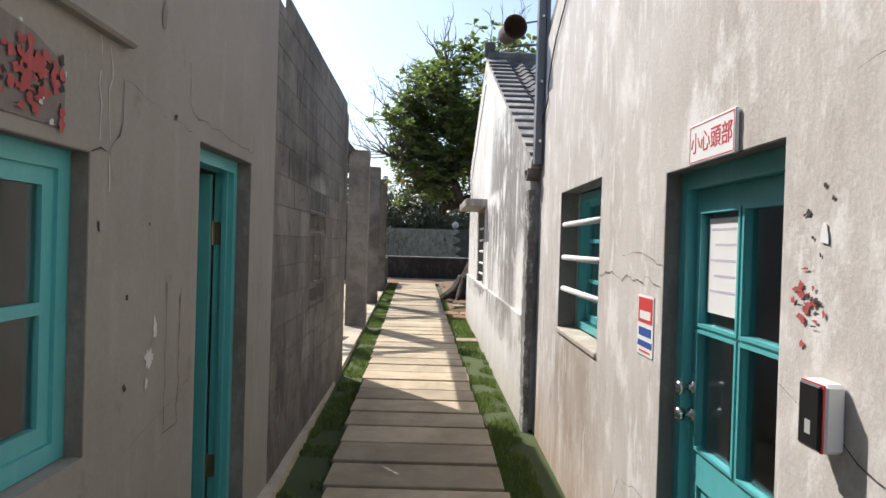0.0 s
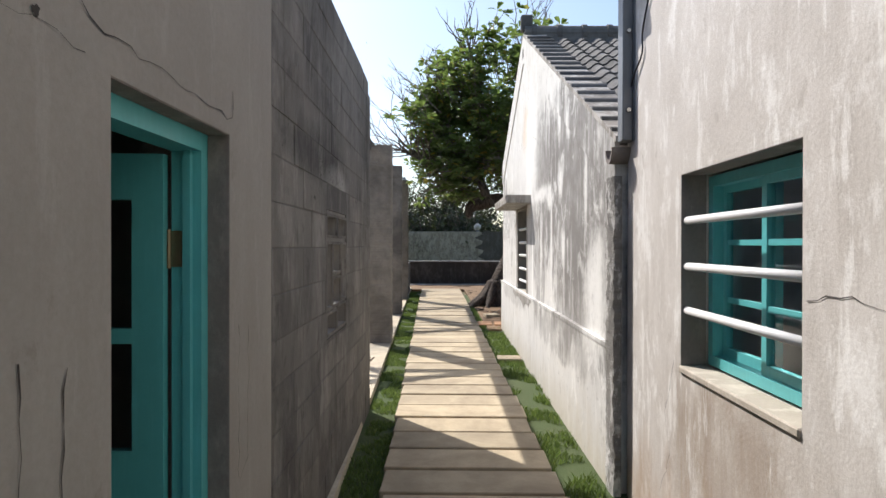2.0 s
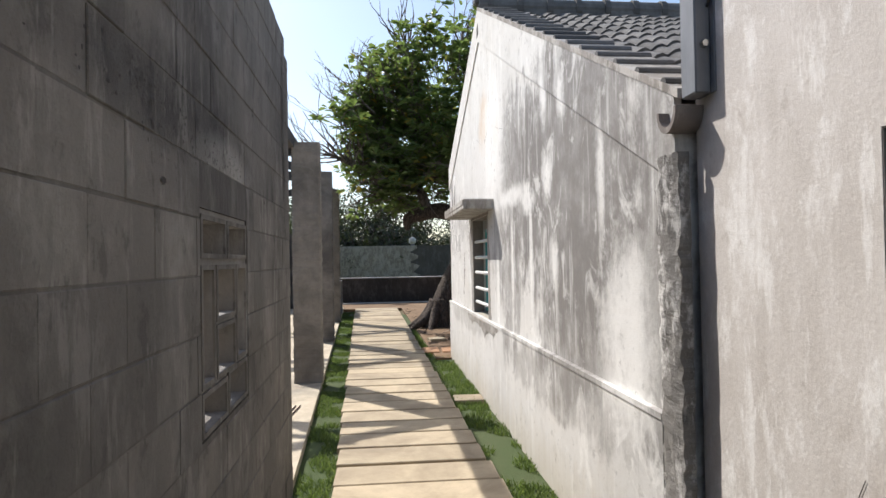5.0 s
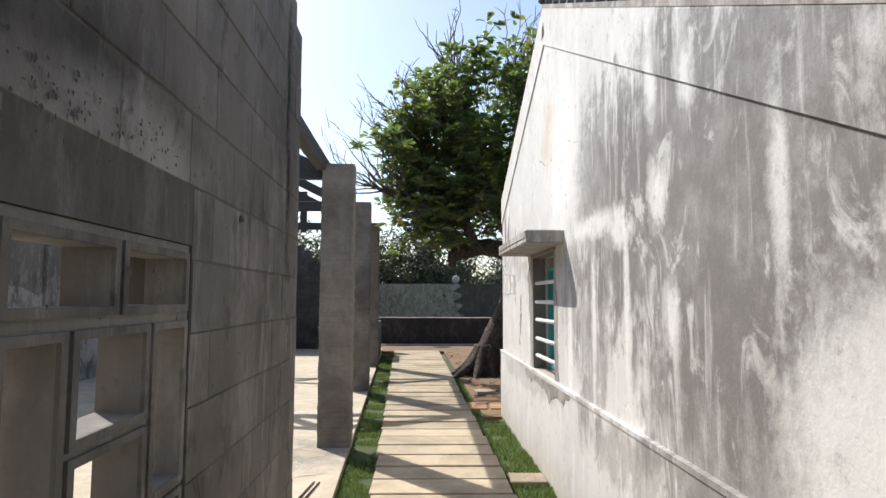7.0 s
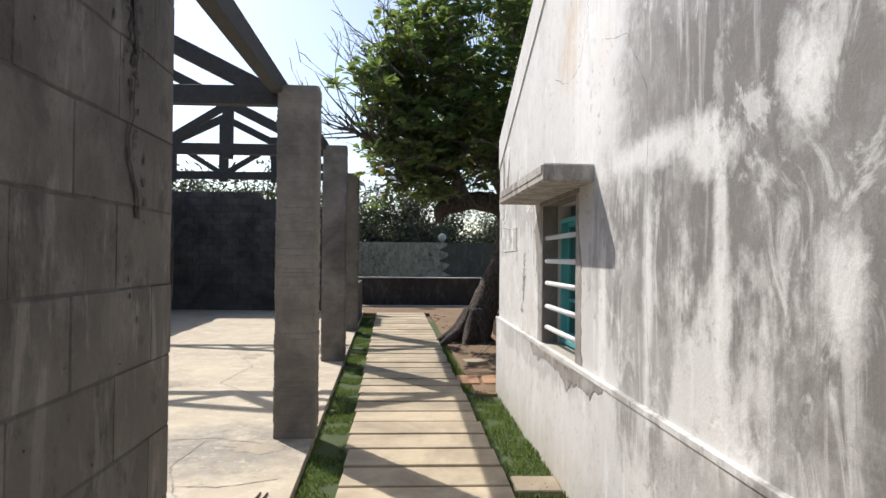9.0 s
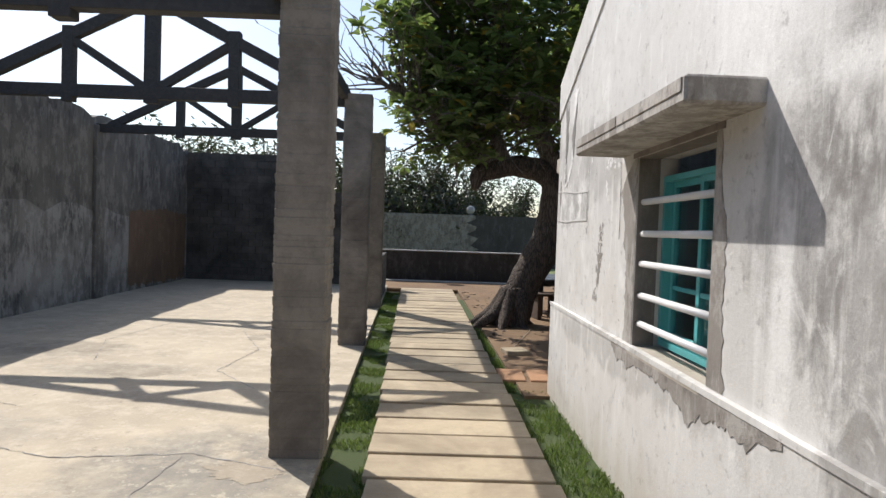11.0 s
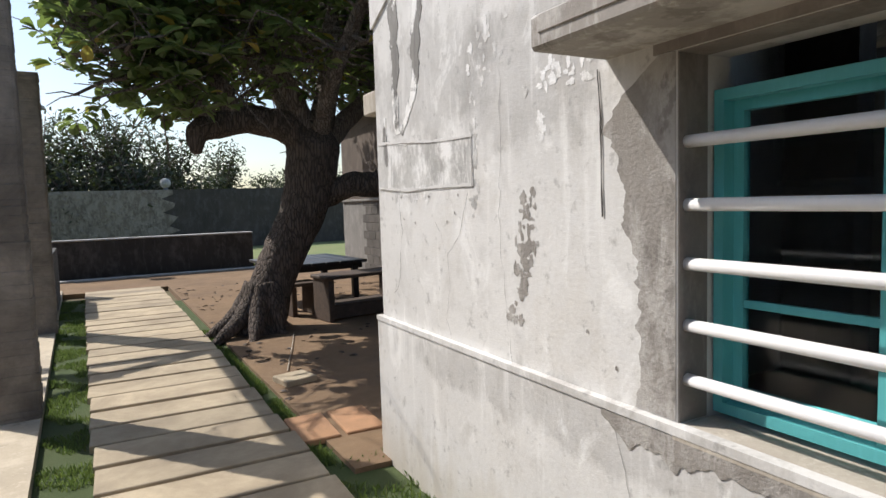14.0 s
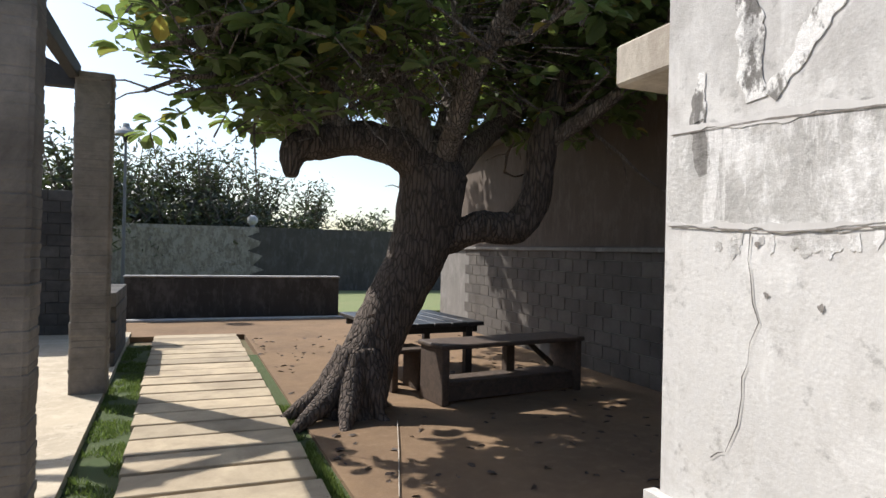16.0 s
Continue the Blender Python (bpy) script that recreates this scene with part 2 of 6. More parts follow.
def soil(name, a, b2, c2):
    mat, nt, b = nodes_of(name, 1.0)
    p = coords(nt)
    n1, n2, n3 = noise_tex(nt, p, 0.9, 6, 0.6, 0.5), noise_tex(nt, p, 9, 8, 0.7), noise_tex(nt, p, 70, 4, 0.7)
    col = mixc(nt, ramp(nt, n1, 0.35, 0.65), a, b2)
    col = mixc(nt, mul(nt, ramp(nt, n2, 0.5, 0.75), 0.6), col, c2)
    col = mixc(nt, 0.4, col, mixc(nt, n3, (0.25, 0.25, 0.25), (0.75, 0.75, 0.75)), "OVERLAY")
    nt.links.new(col, b.inputs["Base Color"])
    h = mixc(nt, 0.5, mixc(nt, n2, (0, 0, 0), (1, 1, 1)), mixc(nt, n3, (0, 0, 0), (1, 1, 1)))
    bump(nt, b, h, 0.6, 0.02)
    return mat


M_A = plaster("plaster_grey", (0.60, 0.56, 0.52), (0.36, 0.32, 0.28), (0.74, 0.715, 0.68), 0.75, 0.8, 0.52, 0.62, foot=(0.36, 0.23, 0.13), zones=(((0.86, 3.9, 0.6), (1, 0.8, 0.5), (0.26, 0.19, 0.13), 0.8),))
M_B = limewash("plaster_whitewash", (0.67, 0.652, 0.618), (0.175, 0.163, 0.152), (0.80, 0.785, 0.75), (
    ((0.8, 7.0, 2.15), (1.5, 1.25, 0.95), 1.0), ((0.8, 6.9, 1.25), (1.5, 0.9, 0.55), 0.7), ((0.75, 8.35, 2.35), (1.5, 0.75, 0.75), 0.85), ((0.75, 8.7, 1.4), (1.5, 0.45, 0.6), 0.7),
    ((0.75, 9.25, 1.75), (1.5, 0.28, 0.55), 0.55), ((0.8, 5.6, 1.6), (1.5, 0.22, 1.0), 0.75), ((0.8, 7.2, 0.72), (1.5, 1.5, 0.2), 0.5), ((0.7, 12.7, 2.35), (1.5, 0.7, 0.3), 0.35), ((0.7, 11.75, 2.2), (1.5, 0.5, 0.28), 0.35), ((0.7, 11.2, 0.8), (1.5, 1.6, 0.12), 0.35)),
    (((0.7, 10.0, 3.2), (1.5, 0.45, 0.6)), ((0.7, 9.35, 3.0), (1.5, 0.3, 0.3))),
    (((0.8, 7.40, 2.24), (1.5, 0.13, 0.22)), ((0.8, 7.90, 1.65), (1.5, 0.06, 0.75)), ((0.8, 8.0, 2.10), (1.5, 0.28, 0.12)), ((0.8, 7.26, 1.6), (1.5, 0.12, 0.22)), ((0.75, 8.6, 2.2), (1.5, 0.8, 0.1)), ((0.75, 8.6, 1.5), (1.5, 0.07, 0.7)),
     ((0.8, 7.0, 2.75), (1.5, 0.12, 0.2)), ((0.8, 7.45, 2.85), (1.5, 0.1, 0.25)), ((0.8, 6.3, 2.1), (1.5, 0.07, 0.4)), ((0.75, 9.3, 1.3), (1.5, 0.1, 0.5)), ((0.75, 9.5, 2.9), (1.5, 0.7, 0.8)), ((0.7, 12.9, 1.87), (1.5, 0.2, 0.09)), ((0.8, 6.0, 1.2), (1.5, 0.35, 0.5))))
M_L = plaster("plaster_tan", (0.315, 0.288, 0.256), (0.21, 0.183, 0.16), (0.37, 0.342, 0.31), 0.4, 0.4, 0.56, 0.7, 0.92, 0.2)
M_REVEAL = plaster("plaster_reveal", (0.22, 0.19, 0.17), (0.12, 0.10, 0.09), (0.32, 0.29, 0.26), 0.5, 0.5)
M_SILL = plaster("sill_cement", (0.45, 0.40, 0.33), (0.22, 0.18, 0.14), (0.6, 0.55, 0.46), 0.4, 0.6)
M_MORTAR = plaster("mortar", (0.23, 0.215, 0.195), (0.11, 0.10, 0.092), (0.31, 0.295, 0.27), relief=0.8)
M_BLOCK = plaster("concrete_block", (0.20, 0.182, 0.16), (0.062, 0.056, 0.05), (0.30, 0.28, 0.255), 1.0, 0.6, 0.50, 0.66, 0.93, 1.0, foot=(0.075, 0.065, 0.054), speck=0.57, vary=0.3, run_scale=(2.2, 2.2, 1.1), zones=(
    ((-1.07, 4.9, 2.12), (1, 0.9, 0.16), (0.045, 0.041, 0.038), 1.0), ((-1.1, 5.5, 2.0), (1, 0.5, 0.12), (0.40, 0.38, 0.35), 0.7), ((-1.1, 7.1, 2.3), (1, 0.25, 0.9), (0.09, 0.084, 0.075), 0.7), ((-1.1, 4.4, 1.1), (1, 0.7, 0.6), (0.10, 0.094, 0.088), 0.6)))
M_JOINT = plaster("block_joint", (0.135, 0.123, 0.11), (0.05, 0.045, 0.04), (0.22, 0.205, 0.185), 0.9, 0.4, 0.52, 0.62, 0.95, 0.8)
M_BARE = plaster("bare_render", (0.30, 0.275, 0.245), (0.13, 0.115, 0.10), (0.46, 0.435, 0.40), 0.7, 0.7, 0.48, 0.58, 0.95, 0.9, speck=0.55, run_scale=(2.5, 2.5, 1.6))
M_PATCH = plaster("patched_render", (0.60, 0.585, 0.552), (0.24, 0.228, 0.21), (0.79, 0.775, 0.745), 0.7, 0.95, 0.46, 0.56, 0.93, 0.6, speck=0.57, run_scale=(2.4, 2.4, 2.0))
M_PEEL = plaster("peeling_limewash", (0.34, 0.325, 0.30), (0.10, 0.094, 0.086), (0.80, 0.785, 0.75), 0.8, 1.0, 0.47, 0.51, 0.95, 0.8, speck=0.56)
# block colour darkened to hold the tree's shade on the court wall
M_BLOCKC = pieces("block_tree_shade", (0.125, 0.112, 0.098), (0.065, 0.057, 0.05))
M_BLOCKD = pieces("concrete_block_dark", (0.105, 0.098, 0.09), (0.04, 0.038, 0.036))
M_COL = pieces("column_cement", (0.255, 0.23, 0.20), (0.11, 0.098, 0.085), 12, 0.15, 0.92, 0.8)
M_RUIN = plaster("ruin_plaster", (0.20, 0.185, 0.165), (0.03, 0.028, 0.027), (0.33, 0.31, 0.28), 0.9, 0.5, 0.5, 0.58)
M_CANOPY = plaster("canopy_cement", (0.33, 0.30, 0.265), (0.12, 0.105, 0.09), (0.50, 0.47, 0.43), 0.7, 0.8, 0.48, 0.58, speck=0.56)
M_PIER = plaster("broken_mortar", (0.24, 0.225, 0.205), (0.07, 0.065, 0.06), (0.55, 0.53, 0.50), 0.8, 0.9, 0.50, 0.56, 0.95, 1.0)
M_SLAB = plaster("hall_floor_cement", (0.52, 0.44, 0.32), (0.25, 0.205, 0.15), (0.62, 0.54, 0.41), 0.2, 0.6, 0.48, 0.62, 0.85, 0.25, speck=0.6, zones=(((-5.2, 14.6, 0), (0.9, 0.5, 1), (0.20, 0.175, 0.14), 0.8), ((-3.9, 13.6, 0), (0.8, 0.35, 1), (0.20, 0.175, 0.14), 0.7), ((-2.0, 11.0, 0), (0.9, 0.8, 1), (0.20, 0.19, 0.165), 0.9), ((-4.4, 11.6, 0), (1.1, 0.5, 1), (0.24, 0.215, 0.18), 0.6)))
M_WORN = plaster("worn_floor_cement", (0.40, 0.34, 0.255), (0.24, 0.20, 0.15), (0.50, 0.43, 0.33), 0.4, 0.6)
M_PLANK = pieces("path_cement", (0.45, 0.37, 0.255), (0.28, 0.225, 0.155), 7, 0.4, 0.9, 0.25)
M_LOW = plaster("dark_stone", (0.055, 0.05, 0.047), (0.02, 0.019, 0.018), (0.13, 0.12, 0.115), 0.6, 0.5)
M_CAP = plaster("cement_cap", (0.42, 0.41, 0.39), (0.2, 0.2, 0.19), (0.6, 0.59, 0.57))
M_RUBBLE = plaster("coral_rubble", (0.245, 0.213, 0.178), (0.07, 0.063, 0.055), (0.38, 0.345, 0.30), 0.6, 0.7, 0.45, 0.55, 0.95, 0.9)
M_FARDARK = plaster("far_wall_dark", (0.085, 0.074, 0.066), (0.03, 0.028, 0.027), (0.13, 0.125, 0.12), 0.6, 0.5)
M_TEAL = paint("teal_paint", (0.105, 0.43, 0.44), 0.4)
M_BAR = paint("white_bar_paint", (0.78, 0.77, 0.76), 0.35, 0.0, 0.12)
M_TRUSS = wood("truss_timber", (0.062, 0.058, 0.056), (0.028, 0.027, 0.027))
M_BENCH = wood("weathered_bench_wood", (0.125, 0.085, 0.06), (0.042, 0.03, 0.023))
M_TABLE = wood("dark_table_wood", (0.05, 0.048, 0.05), (0.02, 0.019, 0.02), 0.45)
M_TILE = pieces("grey_roof_tile", (0.15, 0.145, 0.14), (0.06, 0.058, 0.056), 14, 0.4)
M_PIPE = paint("grey_pipe", (0.17, 0.175, 0.185), 0.45, 0.0, 0.4)
M_RUST = paint("rusty_metal", (0.10, 0.06, 0.045), 0.7, 0.3, 0.5)
M_STEEL = paint("brushed_steel", (0.6, 0.58, 0.55), 0.25, 1.0, 0.1)
M_BRASS = paint("old_brass", (0.30, 0.22, 0.13), 0.4, 0.8, 0.4)
M_WHITE = paint("white_board", (0.8, 0.79, 0.77), 0.5, 0.0, 0.06)
M_RED = paint("red_ink", (0.62, 0.05, 0.05), 0.5)
M_FADERED = paint("faded_red_paper", (0.42, 0.08, 0.075), 0.8, 0.0, 0.6)
M_BLUE = paint("blue_ink", (0.03, 0.09, 0.35), 0.5)
M_INK = paint("grey_violet_ink", (0.52, 0.50, 0.58), 0.6)
M_BLACK = paint("black_plastic", (0.018, 0.017, 0.018), 0.3)
M_CRACK = paint("crack_shadow", (0.05, 0.042, 0.036), 0.95)
M_PALE = paint("lime_scrape", (0.62, 0.60, 0.57), 0.9)
# interior dimness is put into this colour of room walls and floors
M_ROOM = paint("dim_room_shade", (0.10, 0.095, 0.09), 0.8)
M_TRUNK = bark("tree_bark", (0.145, 0.112, 0.09), (0.045, 0.035, 0.028), 24)
M_LIMB = bark("limb_bark", (0.23, 0.19, 0.16), (0.09, 0.073, 0.06), 26)
M_LEAF = leafy("broad_leaf", (0.068, 0.105, 0.04), (0.15, 0.20, 0.075), (0.40, 0.27, 0.05), 0.48)
M_FARLEAF = leafy("feathery_leaf", (0.026, 0.03, 0.019), (0.05, 0.055, 0.032), (0.085, 0.075, 0.045), 0.1)
M_GRASS = leafy("grass_blade", (0.06, 0.10, 0.028), (0.12, 0.17, 0.055), (0.20, 0.22, 0.06), 0.35)
M_TURF = soil("turf_ground", (0.05, 0.078, 0.022), (0.065, 0.085, 0.03), (0.075, 0.08, 0.035))
M_SOIL = soil("red_soil", (0.235, 0.152, 0.085), (0.165, 0.105, 0.06), (0.28, 0.195, 0.118))
M_EARTH = soil("dry_earth", (0.17, 0.12, 0.075), (0.10, 0.10, 0.045), (0.23, 0.17, 0.11))
M_LAWN = soil("lawn", (0.16, 0.20, 0.075), (0.20, 0.22, 0.095), (0.22, 0.23, 0.10))
M_REDSLAB = pieces("orange_paver", (0.46, 0.25, 0.13), (0.33, 0.19, 0.105), 8, 0.15)

mat, nt, b = nodes_of("window_glass", 0.06)
b.inputs["Base Color"].default_value = (0.85, 0.9, 0.9, 1)
b.inputs["Transmission Weight"].default_value = 1.0
b.inputs["IOR"].default_value = 1.3
M_GLASS = mat


# ---- builders ----
def box(bm, x0, x1, y0, y1, z0, z1, m=None, bev=0.0):
    out = bmesh.ops.create_cube(bm, size=1.0)["verts"]
    for v in out:
        v.co = Vector((x0 + (v.co.x + 0.5) * (x1 - x0), y0 + (v.co.y + 0.5) * (y1 - y0), z0 + (v.co.z + 0.5) * (z1 - z0)))
    if bev:
        es = list({e for v in out for e in v.link_edges})
        fs = bmesh.ops.bevel(bm, geom=es, offset=bev, segments=1, affect="EDGES")["verts"]
        out = list({*fs, *[v for v in out if v.is_valid]})
    if m is not None:
        bmesh.ops.transform(bm, matrix=m, verts=out)
    return out


def tube(bm, pts, rads, n=8, rough=0.0, seed=0):
    """A tapered round limb through pts."""
    rng = random.Random(seed)
    rings = []
    for i, p in enumerate(pts):
        d = (Vector(pts[min(i + 1, len(pts) - 1)]) - Vector(pts[max(i - 1, 0)])).normalized()
        a = d.cross(Vector((0.31, 0.95, 0.1))).normalized()
        c = d.cross(a)
        rings.append([bm.verts.new(Vector(p) + (a * math.cos(k * math.tau / n) + c * math.sin(k * math.tau / n)) * rads[i] * (1 + rng.uniform(-rough, rough))) for k in range(n)])
    for r0, r1 in zip(rings, rings[1:]):
        for k in range(n):
            bm.faces.new((r0[k], r0[(k + 1) % n], r1[(k + 1) % n], r1[k]))
    bm.faces.new(rings[0][::-1])
    bm.faces.new(rings[-1])


def smooth_path(ctrl, steps):
    """Points and radii along a Catmull-Rom line of (x, y, z, r)."""
    c = [Vector(p[:3]) for p in ctrl]
    r = [p[3] for p in ctrl]
    pts, rads = [], []
    for i in range(len(c) - 1):
        p0, p1, p2, p3 = c[max(i - 1, 0)], c[i], c[i + 1], c[min(i + 2, len(c) - 1)]
        for k in range(steps):
            t = k / steps
            pts.append(0.5 * ((2 * p1) + (p2 - p0) * t + (2 * p0 - 5 * p1 + 4 * p2 - p3) * t * t + (3 * p1 - p0 - 3 * p2 + p3) * t ** 3))
            rads.append(r[i] + (r[i + 1] - r[i]) * t)
    return pts + [c[-1]], rads + [r[-1]]


def mesh_of(name, bm, material, smooth=False):
    bmesh.ops.recalc_face_normals(bm, faces=bm.faces[:])
    me = bpy.data.meshes.new(name)
    bm.to_mesh(me)
    bm.free()
    me.materials.append(material)
    if smooth:
        me.polygons.foreach_set("use_smooth", [True] * len(me.polygons))
    return me


def part(name, bm, material, parent, label="", smooth=False, m=None):
    ob = new(name, mesh_of(name, bm, material, smooth))
    ob.parent = parent
    if m is not None:
        ob.matrix_basis = m
    if label:
        ob["label"] = label
    return ob


def solid(name, bm, material, label="", category="", kind="", smooth=False, m=None):
    ob = new(name, mesh_of(name, bm, material, smooth))
    if m is not None:
        ob.matrix_basis = m
    return tagged(ob, label, category, "", kind)


def thing(name, m, label, category, group="", kind=""):
    ob = new(name)
    ob.matrix_basis = m
    return tagged(ob, label, category, group, kind)


def along(p0, p1, z=0.0):
    """A wall's frame: x runs from p0 to p1, y to its left, z up."""
    d = Vector((p1[0] - p0[0], p1[1] - p0[1]))
    return pose(p0[0], p0[1], z, 0, 0, math.degrees(math.atan2(d.y, d.x)))


def holed(bm, x0, x1, z0, z1, ya, yb, holes):
    """A wall slab with rectangular openings (x0, x1, z0, z1) cut through it."""
    xs = sorted({x0, x1, *[h[0] for h in holes], *[h[1] for h in holes]})
    zs = sorted({z0, z1, *[h[2] for h in holes], *[h[3] for h in holes]})
    solid_at = {}
    for i in range(len(xs) - 1):
        for k in range(len(zs) - 1):
            cx, cz = (xs[i] + xs[i + 1]) / 2, (zs[k] + zs[k + 1]) / 2
            solid_at[i, k] = not any(h[0] < cx < h[1] and h[2] < cz < h[3] for h in holes)
    vs = {}

    def v(i, k, y):
        key = (i, k, y)
        if key not in vs:
            vs[key] = bm.verts.new((xs[i], y, zs[k]))
        return vs[key]

    for (i, k), s in solid_at.items():
        if not s:
            continue
        bm.faces.new((v(i, k, ya), v(i + 1, k, ya), v(i + 1, k + 1, ya), v(i, k + 1, ya)))
        bm.faces.new((v(i, k, yb), v(i, k + 1, yb), v(i + 1, k + 1, yb), v(i + 1, k, yb)))
        for di, dk, e in ((-1, 0, ((0, 0), (0, 1))), (1, 0, ((1, 0), (1, 1))), (0, -1, ((0, 0), (1, 0))), (0, 1, ((0, 1), (1, 1)))):
            if not solid_at.get((i + di, k + dk), False):
                (a, c), (d, f) = e
                bm.faces.new((v(i + a, k + c, ya), v(i + d, k + f, ya), v(i + d, k + f, yb), v(i + a, k + c, yb)))


def prism(bm, outline, ya, yb):
    """An outline in x, z drawn out between two values of y."""
    a = [bm.verts.new((x, ya, z)) for x, z in outline]
    c = [bm.verts.new((x, yb, z)) for x, z in outline]
    bm.faces.new(a)
    bm.faces.new(c[::-1])
    for i in range(len(a)):
        k = (i + 1) % len(a)
        bm.faces.new((a[k], a[i], c[i], c[k]))


def bm_box(*a, **k):
    bm = bmesh.new()
    box(bm, *a, **k)
    return bm


def crack(parent, pts, width, y, name="crack", material=None, seed=1):
    """A thin uneven crack line on a wall, in the wall's x, z."""
    rng = random.Random(seed)
    bm = bmesh.new()
    fine = []
    for (xa, za), (xb, zb) in zip(pts, pts[1:]):
        n = max(2, int(math.hypot(xb - xa, zb - za) / 0.05))
        for k in range(n):
            fine.append((xa + (xb - xa) * k / n + rng.uniform(-0.012, 0.012), za + (zb - za) * k / n + rng.uniform(-0.012, 0.012)))
    fine.append(pts[-1])
    rows = []
    for i, (x, z) in enumerate(fine):
        xb, zb = fine[min(i + 1, len(fine) - 1)]
        xa, za = fine[max(i - 1, 0)]
        d = math.hypot(xb - xa, zb - za) or 1
        w = width * rng.uniform(0.08, 0.5) / 2
        nx, nz = -(zb - za) / d * w, (xb - xa) / d * w
        rows.append((bm.verts.new((x + nx, y, z + nz)), bm.verts.new((x - nx, y, z - nz))))
    for (a, c), (d, e) in zip(rows, rows[1:]):
        bm.faces.new((a, c, e, d))
    return part(name, bm, material or M_CRACK, parent)


def blot(parent, cx, cz, w, h, y, material, seed, name="stain", n=48):
    """A ragged flake or stain lying on a wall."""
    bm = bmesh.new()
    vs = []
    for k in range(n):
        a = k * math.tau / n
        q = Vector((math.cos(a), math.sin(a), seed * 3.7))
        r = 0.68 + 0.38 * noise.noise(q * 1.3) + 0.3 * noise.noise(q * 3.7) + 0.2 * noise.noise(q * 9)
        vs.append(bm.verts.new((cx + math.cos(a) * w / 2 * r, y, cz + math.sin(a) * h / 2 * r)))
    bm.faces.new(vs)
    return part(name, bm, material, parent)


def flakes(parent, cx, cz, sx, sz, n, size, y, material, seed, name="bare_patch", out=1, limit=1e9):
    """Many small ragged flakes that make up one peeled area."""
    rng = random.Random(seed)
    bm = bmesh.new()
    for k in range(n):
        x, z = min(cx + rng.gauss(0, sx / 2), limit - size * 0.5), cz + rng.gauss(0, sz / 2)
        w, h = size * rng.uniform(0.4, 1.4), size * rng.uniform(0.4, 1.6)
        vs = []
        for j in range(18):
            a = j * math.tau / 18
            q = Vector((math.cos(a), math.sin(a), seed + k * 3.1))
            r = 0.65 + 0.4 * noise.noise(q * 1.4) + 0.35 * noise.noise(q * 4.3)
            vs.append(bm.verts.new((x + math.cos(a) * w / 2 * r, y + out * 0.00002 * k, z + math.sin(a) * h / 2 * r)))
        bm.faces.new(vs)
    ob = part(name, bm, material, parent)
    ob["kind"] = "stuff"
    return ob


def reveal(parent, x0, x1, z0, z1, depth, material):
    """Thin dark lining on the sides and head of an opening."""
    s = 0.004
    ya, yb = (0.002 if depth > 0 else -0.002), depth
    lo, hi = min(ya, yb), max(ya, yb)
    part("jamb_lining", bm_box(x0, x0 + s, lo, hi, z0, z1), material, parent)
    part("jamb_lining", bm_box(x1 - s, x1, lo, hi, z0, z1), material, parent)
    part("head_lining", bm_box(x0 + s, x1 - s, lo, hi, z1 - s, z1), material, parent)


def lettering(name, body, size, material, parent, m):
    cu = bpy.data.curves.new(name, "FONT")
    cu.body, cu.size, cu.align_x, cu.align_y, cu.extrude = body, size, "CENTER", "CENTER", 0.0008
    tmp = bpy.data.objects.new(name, cu)
    scene.collection.objects.link(tmp)
    me = bpy.data.meshes.new_from_object(tmp.evaluated_get(bpy.context.evaluated_depsgraph_get()))
    bpy.data.objects.remove(tmp)
    me.materials.clear()
    me.materials.append(material)
    ob = new(name, me)
    ob.parent, ob.matrix_basis = parent, m
    return ob

# ---- the ground ----
def path_left(y):
    return -0.52 - 0.0420 * y


def path_right(y):
    return 0.60 - 0.0295 * y


def slab_edge(y):
    return -0.78 - 0.0475 * y


def strip(name, left, right, y0, y1, z0, z1, material, step=1.0):
    bm = bmesh.new()
    n = max(1, int((y1 - y0) / step))
    rows = []
    for i in range(n + 1):
        y = y0 + (y1 - y0) * i / n
        rows.append([bm.verts.new((x, y, z)) for x, z in ((left(y), z1), (right(y), z1), (right(y), z0), (left(y), z0))])
    for a, c in zip(rows, rows[1:]):
        for k in range(4):
            bm.faces.new((a[k], a[(k + 1) % 4], c[(k + 1) % 4], c[k]))
    bm.faces.new(rows[0])
    bm.faces.new(rows[-1][::-1])
    return solid(name, bm, material)


bm = bmesh.new()
bmesh.ops.create_grid(bm, x_segments=40, y_segments=40, size=1500)
tagged(solid("ground", bm, M_EARTH, m=pose(0, 0, -0.12)), "dry earth ground reaching the horizon", "ground", kind="structure")
tagged(strip("courtyard_soil", lambda y: path_right(y) + 0.16, lambda y: 5.2, 13.2, 24.2, -0.11, -0.015, M_SOIL), "bare reddish packed soil under the tree", "soil", kind="structure")
tagged(strip("courtyard_soil_far", lambda y: -2.6, lambda y: 5.2, 24.2, 27.4, -0.11, -0.02, M_SOIL), "bare brown soil before the low wall", "soil", kind="structure")
tagged(strip("lawn", lambda y: -25, lambda y: 40, 27.9, 60, -0.11, 0.0, M_LAWN), "sunlit short green lawn behind the low wall", "lawn", kind="structure")
tagged(strip("turf_strip_left", lambda y: max(path_left(y) - 0.75, slab_edge(y) + 0.004) if y > 7.4 else -1.2, lambda y: path_left(y) + 0.05, -3, 23.4, -0.115, -0.055, M_TURF), "narrow green turf strip beside the path", "turf", kind="structure")
tagged(strip("turf_strip_right", lambda y: path_right(y) - 0.05, lambda y: 1.0 if y < 13.4 else path_right(y) + 0.2, -3, 22.0, -0.115, -0.05, M_TURF), "narrow green turf strip beside the whitewashed wall", "turf", kind="structure")
